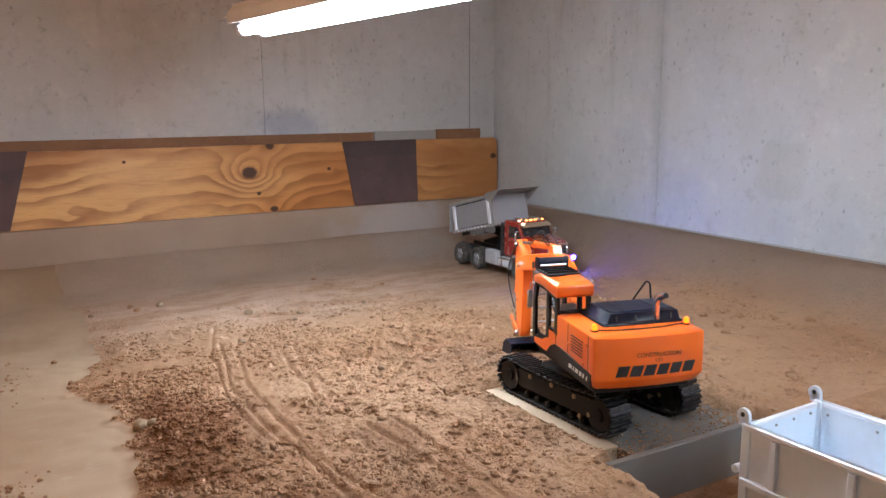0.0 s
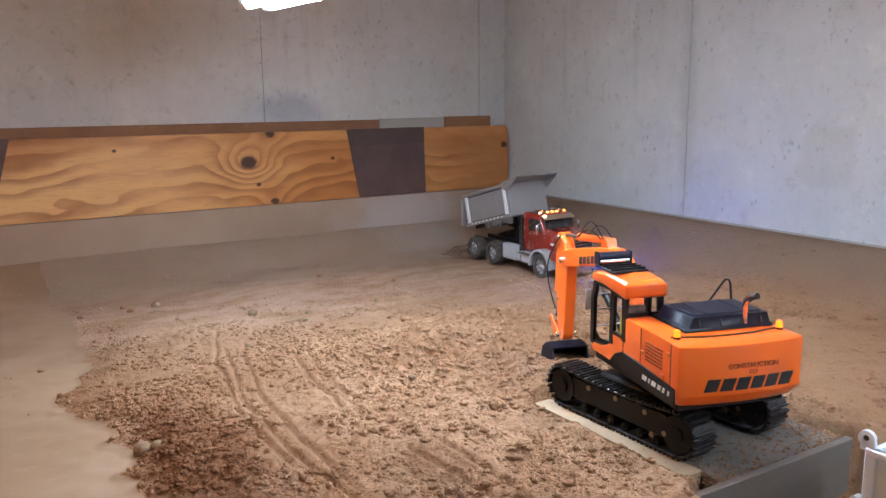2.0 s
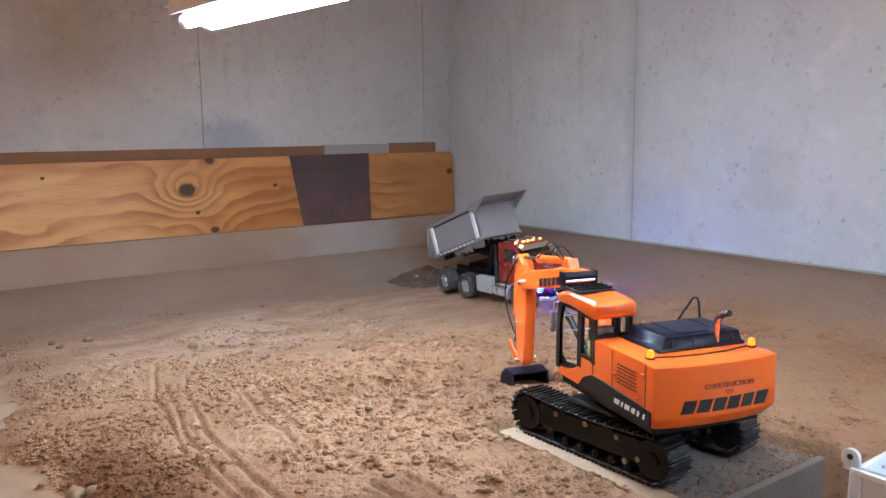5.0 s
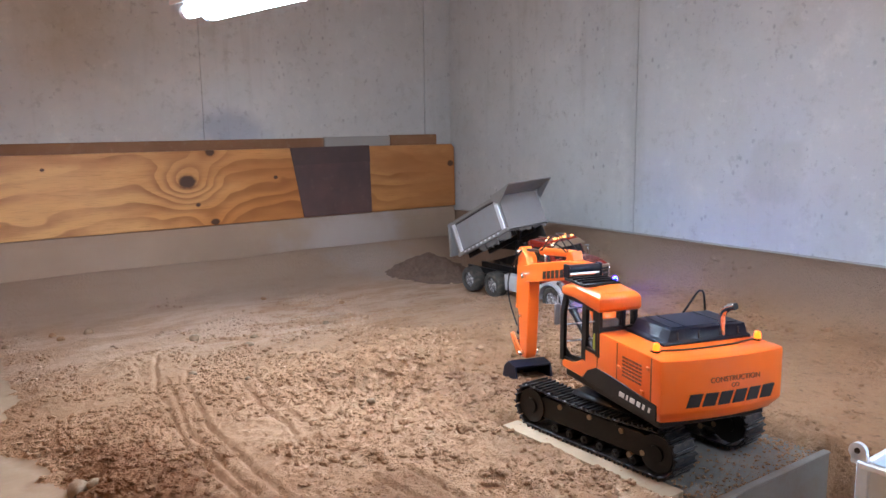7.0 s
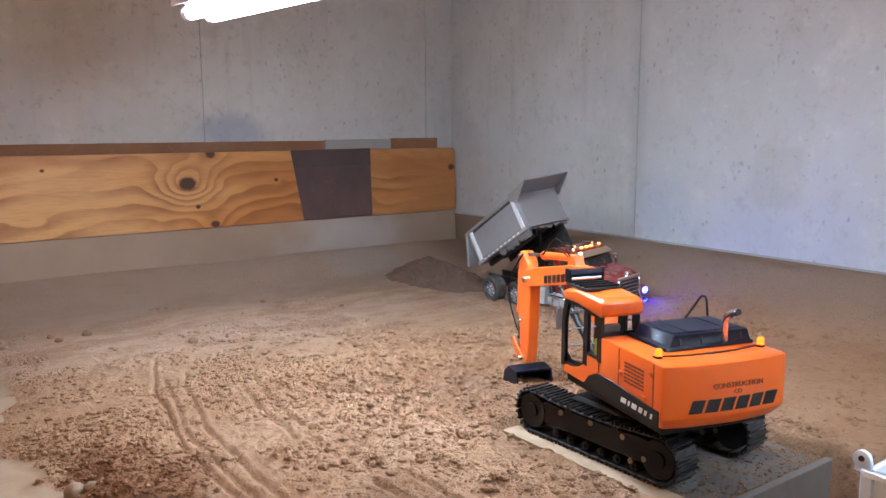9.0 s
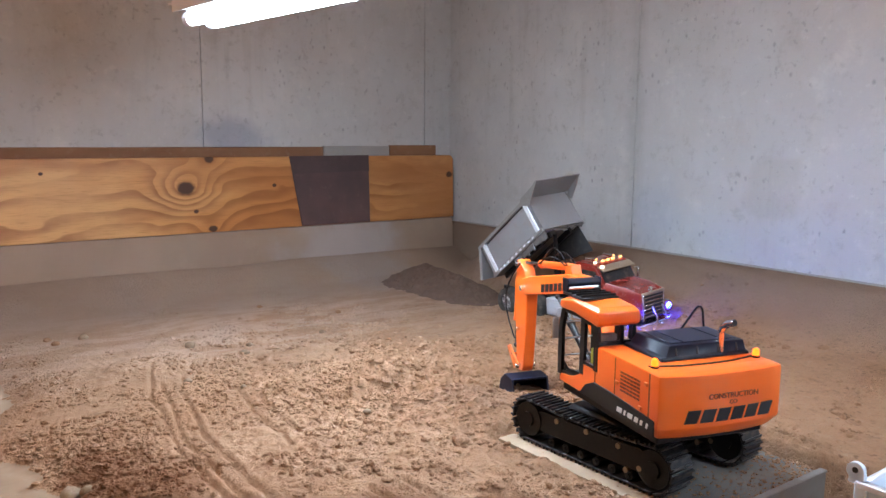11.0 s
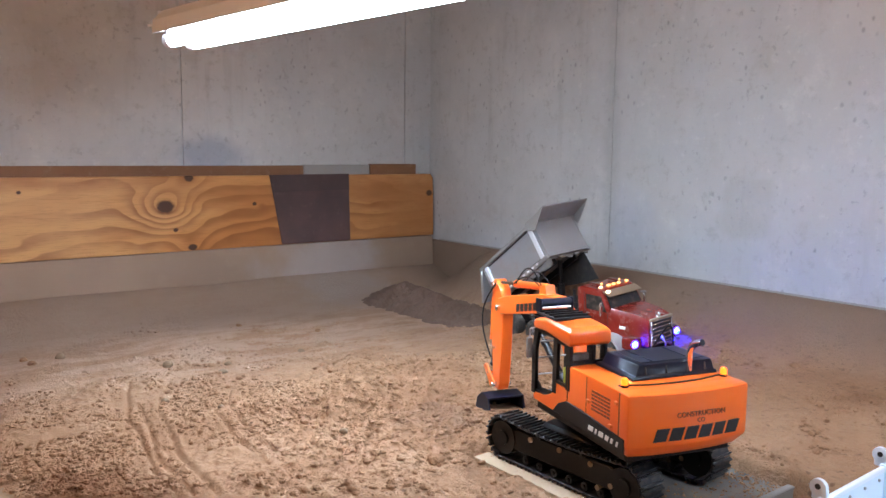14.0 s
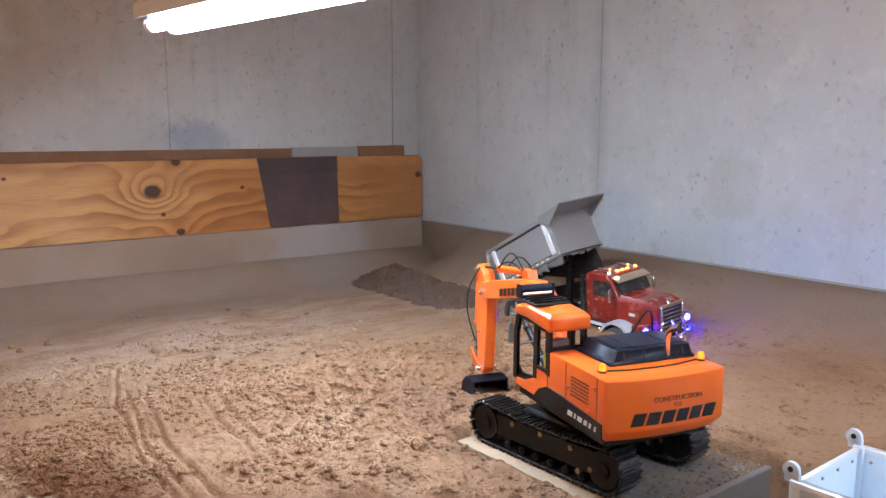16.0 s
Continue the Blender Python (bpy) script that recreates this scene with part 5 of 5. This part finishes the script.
for s in (1, -1):
    bm = bmesh.new()
    add_prism(bm, [(0.255, 0.108), (0.292, 0.085), (0.365, 0.126), (0.268, 0.124)], s * 0.1025 - 0.0015, s * 0.1025 + 0.0015, "xz", 0.0006)
    part("shield_gusset", bm, STEEL, bed, "pale aluminium corner gusset")
for y in (0.05, -0.05):
    bm = bmesh.new()
    add_box(bm, 0.130, y, -0.008, 0.27, 0.012, 0.018, 0.001)
    part("bed_beam", bm, BLACK, bed)
rng = random.Random(9)
for k in range(5):
    bm = bmesh.new()
    x0 = 0.11 + k * 0.036
    pts = [(x0, -0.004), (x0 + 0.040, -0.004), (x0 + 0.036, -0.016 - rng.random() * 0.016), (x0 + 0.022, -0.020 - rng.random() * 0.018), (x0 + 0.006, -0.014 - rng.random() * 0.014)]
    add_prism(bm, pts, -0.096 + 0.004 * (k % 2), -0.092 + 0.004 * (k % 2), "xz")
    part("torn_flap", bm, FLAP, bed, "torn grey sheeting hanging under the bed")
for k in range(5):
    bm = bmesh.new()
    y0 = -0.09 + k * 0.036
    pts = [(y0, -0.002), (y0 + 0.040, -0.002), (y0 + 0.034, -0.005 - rng.random() * 0.010), (y0 + 0.010 + rng.random() * 0.01, -0.004 - rng.random() * 0.012)]
    add_prism(bm, pts, 0.280 + 0.004 * (k % 2), 0.283 + 0.004 * (k % 2), "yz")
    part("torn_flap", bm, FLAP, bed)
# black sheet added where the raised bed's shadow falls
bm = bmesh.new()
add_prism(bm, [(0.02, -0.006), (0.285, -0.006), (0.290, -0.100), (0.20, -0.075)], 0.068, 0.071, "xz", 0.0006)
part("hanging_guard", bm, BED_SHADE, bed, "black sheet guard hung under the bed, filling in its shadow")
bm = bmesh.new()
add_box(bm, 0, 0, -0.055, 0.005, 0.192, 0.112, 0.001)
tailgate = new("tailgate", mesh_of("tailgate", bm, SHEET))
tailgate.parent = bed
tailgate["label"] = "ribbed grey tailgate hanging from its top hinge"
for y in (-0.092, -0.046, 0, 0.046, 0.092):
    part("rib", add_box(bmesh.new(), -0.005, y, -0.055, 0.008, 0.010, 0.100, 0.001), STEEL, tailgate)
for z in (-0.004, -0.108):
    part("rib", add_box(bmesh.new(), -0.005, 0, z, 0.009, 0.196, 0.010, 0.001), STEEL, tailgate)
bm = bmesh.new()
# black plate added to darken the shaded gap behind the ram
add_prism(bm, [(-0.04, 0.076), (0.275, 0.076), (0.275, 0.170), (0.235, 0.162)], 0.060, 0.064, "xz", 0.001)
part("hoist_guard", bm, BED_SHADE, truck, "black guard plate under the bed, filling in its shadow")
ram_ob = part("hoist_ram", add_cyl(bmesh.new(), (0, 0, 0), (0, 0, 0.11), 0.012, seg=16), BLACK, truck)
ram_rod = part("hoist_rod", add_cyl(bmesh.new(), (0, 0, -0.11), (0, 0, 0), 0.007, seg=14), BLACK, bed)

# narrow-bodied: the breadths above are for a wider frame
NARROW = 0.87
for ob in truck.children_recursive:
    if ob.type == "MESH":
        for v in ob.data.vertices:
            v.co.y *= NARROW
# the cab and nose sit a little wider, and off the frame's middle
bed_family = set(bed.children_recursive) | {bed}
for ob in truck.children_recursive:
    if ob.type != "MESH" or ob in bed_family or ob in (ram_ob, ram_rod):
        continue
    if any(p in (w[0] for w in WHEELS) for p in (ob, ob.parent)) or ob.matrix_basis.translation.length > 1e-6:
        continue
    if sum(v.co.x for v in ob.data.vertices) / len(ob.data.vertices) > 0.28:
        for v in ob.data.vertices:
            v.co.y = v.co.y * 1.03 + 0.004

# ---- loose grey dump body beside the platform ----
body = new("dump_body")
body.matrix_basis = pose(0.901, 0.494, -0.150, 0, 0, 1.5)
tagged(body, "empty open galvanised dump body with lug corners on the floor", "dump body")
W, LEN, HT = 0.082, 0.44, 0.130
bm = bmesh.new()
add_box(bm, 0, -LEN / 2, 0.003, 2 * W, LEN, 0.006, 0.001)
part("floor_plate", bm, GALVANISED, body)
for s in (1, -1):
    bm = bmesh.new()
    add_box(bm, s * W, -LEN / 2, HT / 2, 0.004, LEN, HT, 0.0008)
    side = part("side_wall", bm, GALVANISED, body)
    bm = bmesh.new()
    add_box(bm, s * (W + 0.002), -LEN / 2, HT - 0.004, 0.010, LEN, 0.008, 0.0015)
    part("rim", bm, POST, side)
    bm = bmesh.new()
    add_box(bm, s * (W + 0.006), -LEN / 2, HT * 0.35, 0.008, LEN, 0.010, 0.0015)
    part("lower_rail", bm, GALVANISED, side)
    for k in range(4):
        bm = bmesh.new()
        add_box(bm, s * (W + 0.005), -0.05 - k * 0.11, HT * 0.62, 0.007, 0.010, HT * 0.6, 0.0012)
        part("stake", bm, GALVANISED, side)
    bm = bmesh.new()
    add_box(bm, s * W, -0.004, HT / 2, 0.012, 0.014, HT, 0.0015)
    add_cyl(bm, (s * W - 0.003, 0.004, HT + 0.010), (s * W + 0.003, 0.004, HT + 0.010), 0.010, seg=18)
    add_box(bm, s * W, 0.002, HT + 0.002, 0.006, 0.018, 0.014, 0.001)
    lug = part("corner_lug", bm, GALVANISED, body, "rounded lug with a bolt hole")
    bm = bmesh.new()
    add_cyl(bm, (s * W - 0.0035, 0.004, HT + 0.011), (s * W + 0.0035, 0.004, HT + 0.011), 0.0035, seg=12)
    part("bolt_hole", bm, INK, lug)
    bm = bmesh.new()
    add_cyl(bm, (s * W - 0.006, 0.010, HT * 0.45), (s * W + 0.006, 0.010, HT * 0.45), 0.006, seg=14)
    part("pivot", bm, GALVANISED, body)
    for k in range(6):
        for z in (HT - 0.018, 0.03):
            bm = bmesh.new()
            add_cyl(bm, (s * (W - 0.002), -0.02 - k * 0.075, z), (s * (W - 0.0035), -0.02 - k * 0.075, z), 0.002, seg=8)
            part("rivet", bm, STEEL, side)
bm = bmesh.new()
add_box(bm, 0, -0.002, HT / 2 - 0.004, 2 * W - 0.01, 0.004, HT - 0.008, 0.0008)
end = part("end_wall", bm, GALVANISED, body)
bm = bmesh.new()
add_box(bm, 0, -0.002, HT - 0.006, 2 * W - 0.012, 0.007, 0.008, 0.0015)
part("rim", bm, POST, end)
for x in (-0.06, -0.02, 0.02, 0.06):
    bm = bmesh.new()
    add_cyl(bm, (x, -0.0035, HT - 0.016), (x, -0.006, HT - 0.016), 0.002, seg=8)
    part("rivet", bm, STEEL, end)

# ---- the tipped dirt ----
HEAPS = [  # x, y, radius, height, seconds at which it begins and ends to grow
    (1.60, 2.575, 0.13, 0.050, -2.0, 2.5),
    (1.66, 2.60, 0.19, 0.075, 1.5, 6.5),
    (1.65, 2.46, 0.17, 0.080, 4.0, 7.5),
    (1.64, 2.34, 0.16, 0.075, 6.5, 9.5),
    (1.63, 2.22, 0.15, 0.070, 8.5, 11.5),
    (1.63, 2.11, 0.14, 0.065, 10.5, 12.6),
]
heaps = []
PILE = paint("fresh_dark_soil", (0.145, 0.088, 0.062), 0.95, dust=0.7, scale=45, dust_colour=(0.21, 0.135, 0.098), bump=0.008)
for k, (x, y, r, h, t0, t1) in enumerate(HEAPS):
    n, m = 34, 96
    co, fc = [(0, 0, h)], []
    for i in range(1, n + 1):
        q = i / n
        for j in range(m):
            a = 2 * math.pi * j / m
            px, py = r * q * math.cos(a) * 0.95, r * q * math.sin(a)
            v = noise.noise((px * 22 + k * 7, py * 22, k)) * 0.012 + noise.noise((px * 70 + k, py * 70, 3)) * 0.010 + noise.noise((px * 170, py * 170, k)) * 0.006
            co.append((px * (1 + 0.12 * noise.noise((a * 2, k, 1))), py * (1 + 0.12 * noise.noise((a * 2, k, 2))), h * (1 - q) ** 1.15 * (1.15 - 0.15 * (1 - q)) + v * (1 - q * 0.3) - 0.012 * (q > 0.99)))
    for j in range(m):
        fc.append((0, 1 + j, 1 + (j + 1) % m))
    for i in range(n - 1):
        for j in range(m):
            a, b = 1 + i * m + j, 1 + i * m + (j + 1) % m
            fc.append((a, a + m, b + m, b))
    me = bpy.data.meshes.new("soil_mound")
    me.from_pydata(co, [], fc)
    me.materials.append(PILE)
    for p in me.polygons:
        p.use_smooth = True
    heaps.append((tagged(new("soil_mound", me), "heap of freshly tipped dark brown soil behind the truck", "soil mound", "heaps tipped by the truck"), x, y, h, t0, t1))


# ---- what moves ----
DRIVE_T = [0, 1.0, 2.0, 3.0, 3.5, 4.0, 6.5, 7.0, 8.0, 9.0, 11.5, 12.5, 13.5, 14.5, 16.0]
DRIVE_Y = [2.469, 2.469, 2.463, 2.432, 2.407, 2.379, 2.225, 2.172, 2.115, 2.063, 1.942, 1.922, 1.875, 1.830, 1.768]
TIP_T = [0, 2.0, 3.5, 6.5, 7.0, 9.0, 11.5, 12.5, 13.0, 14.5, 16.0]
TIP_A = [13.0, 14.5, 16.8, 22.5, 24.0, 30.7, 38.5, 41.0, 40.0, 31.5, 26.5]

LEAN_T = [0, 2.0, 4.0, 9.0, 16.0]
LEAN_A = [0.0, 0.5, 2.5, 5.0, 5.5]
BED_Y = 0.016


def motions():
    times = [0.25 * i for i in range(65)]

    def at(t, ts, vs):
        w = [float(np.interp(min(max(t + d, 0), 16), ts, vs)) for d in (-0.3, -0.15, 0, 0.15, 0.3)]
        return sum(w) / 5
    walk(truck, [(t, pose(TRUCK_X, at(t, DRIVE_T, DRIVE_Y), TRUCK_Z + 0.07 * math.sin(radians(at(t, LEAN_T, LEAN_A))), at(t, LEAN_T, LEAN_A), 0, -90 - at(t, [0, 11.5, 13.5, 16], [0, 0, 0.8, 1.0]))) for t in times])
    walk(bed, [(t, pose(-0.062, BED_Y, 0.116, 0, -at(t, TIP_T, TIP_A), 0)) for t in times])
    walk(tailgate, [(t, pose(-0.012, 0, 0.114, 0, at(t, TIP_T, TIP_A) * 0.98, 0)) for t in times])
    for ob, x, y in WHEELS:
        walk(ob, [(t, pose(x, y * 1.03 + 0.004 if x > 0.28 else y, 0.042, 0, math.degrees((DRIVE_Y[0] - at(t, DRIVE_T, DRIVE_Y)) / 0.042), 0)) for t in times])
    hinge = Vector((-0.062, BED_Y, 0.116))
    foot, head = Vector((0.14, BED_Y, 0.07)), Vector((0.24, 0, 0.0))
    ram_rows, rod_rows = [], []
    for t in times:
        m = pose(*hinge, 0, -at(t, TIP_T, TIP_A), 0)
        d = m @ head - foot
        turn = d.to_track_quat("Z", "Y").to_matrix().to_4x4()
        ram_rows.append((t, Matrix.Translation(foot) @ turn))
        rod_rows.append((t, m.inverted() @ (Matrix.Translation(m @ head) @ turn)))
    walk(ram_ob, ram_rows)
    walk(ram_rod, rod_rows)
    for ob, x, y, h, t0, t1 in heaps:
        base = z_at(x, y)
        rows = []
        for i in range(33):
            t = 0.5 * i
            s = min(max((t - t0) / (t1 - t0), 0), 1)
            rows.append((t, pose(x, y, base - 0.004 - (h + 0.03) * (1 - s) ** 1.3)))
        walk(ob, rows)


motions()
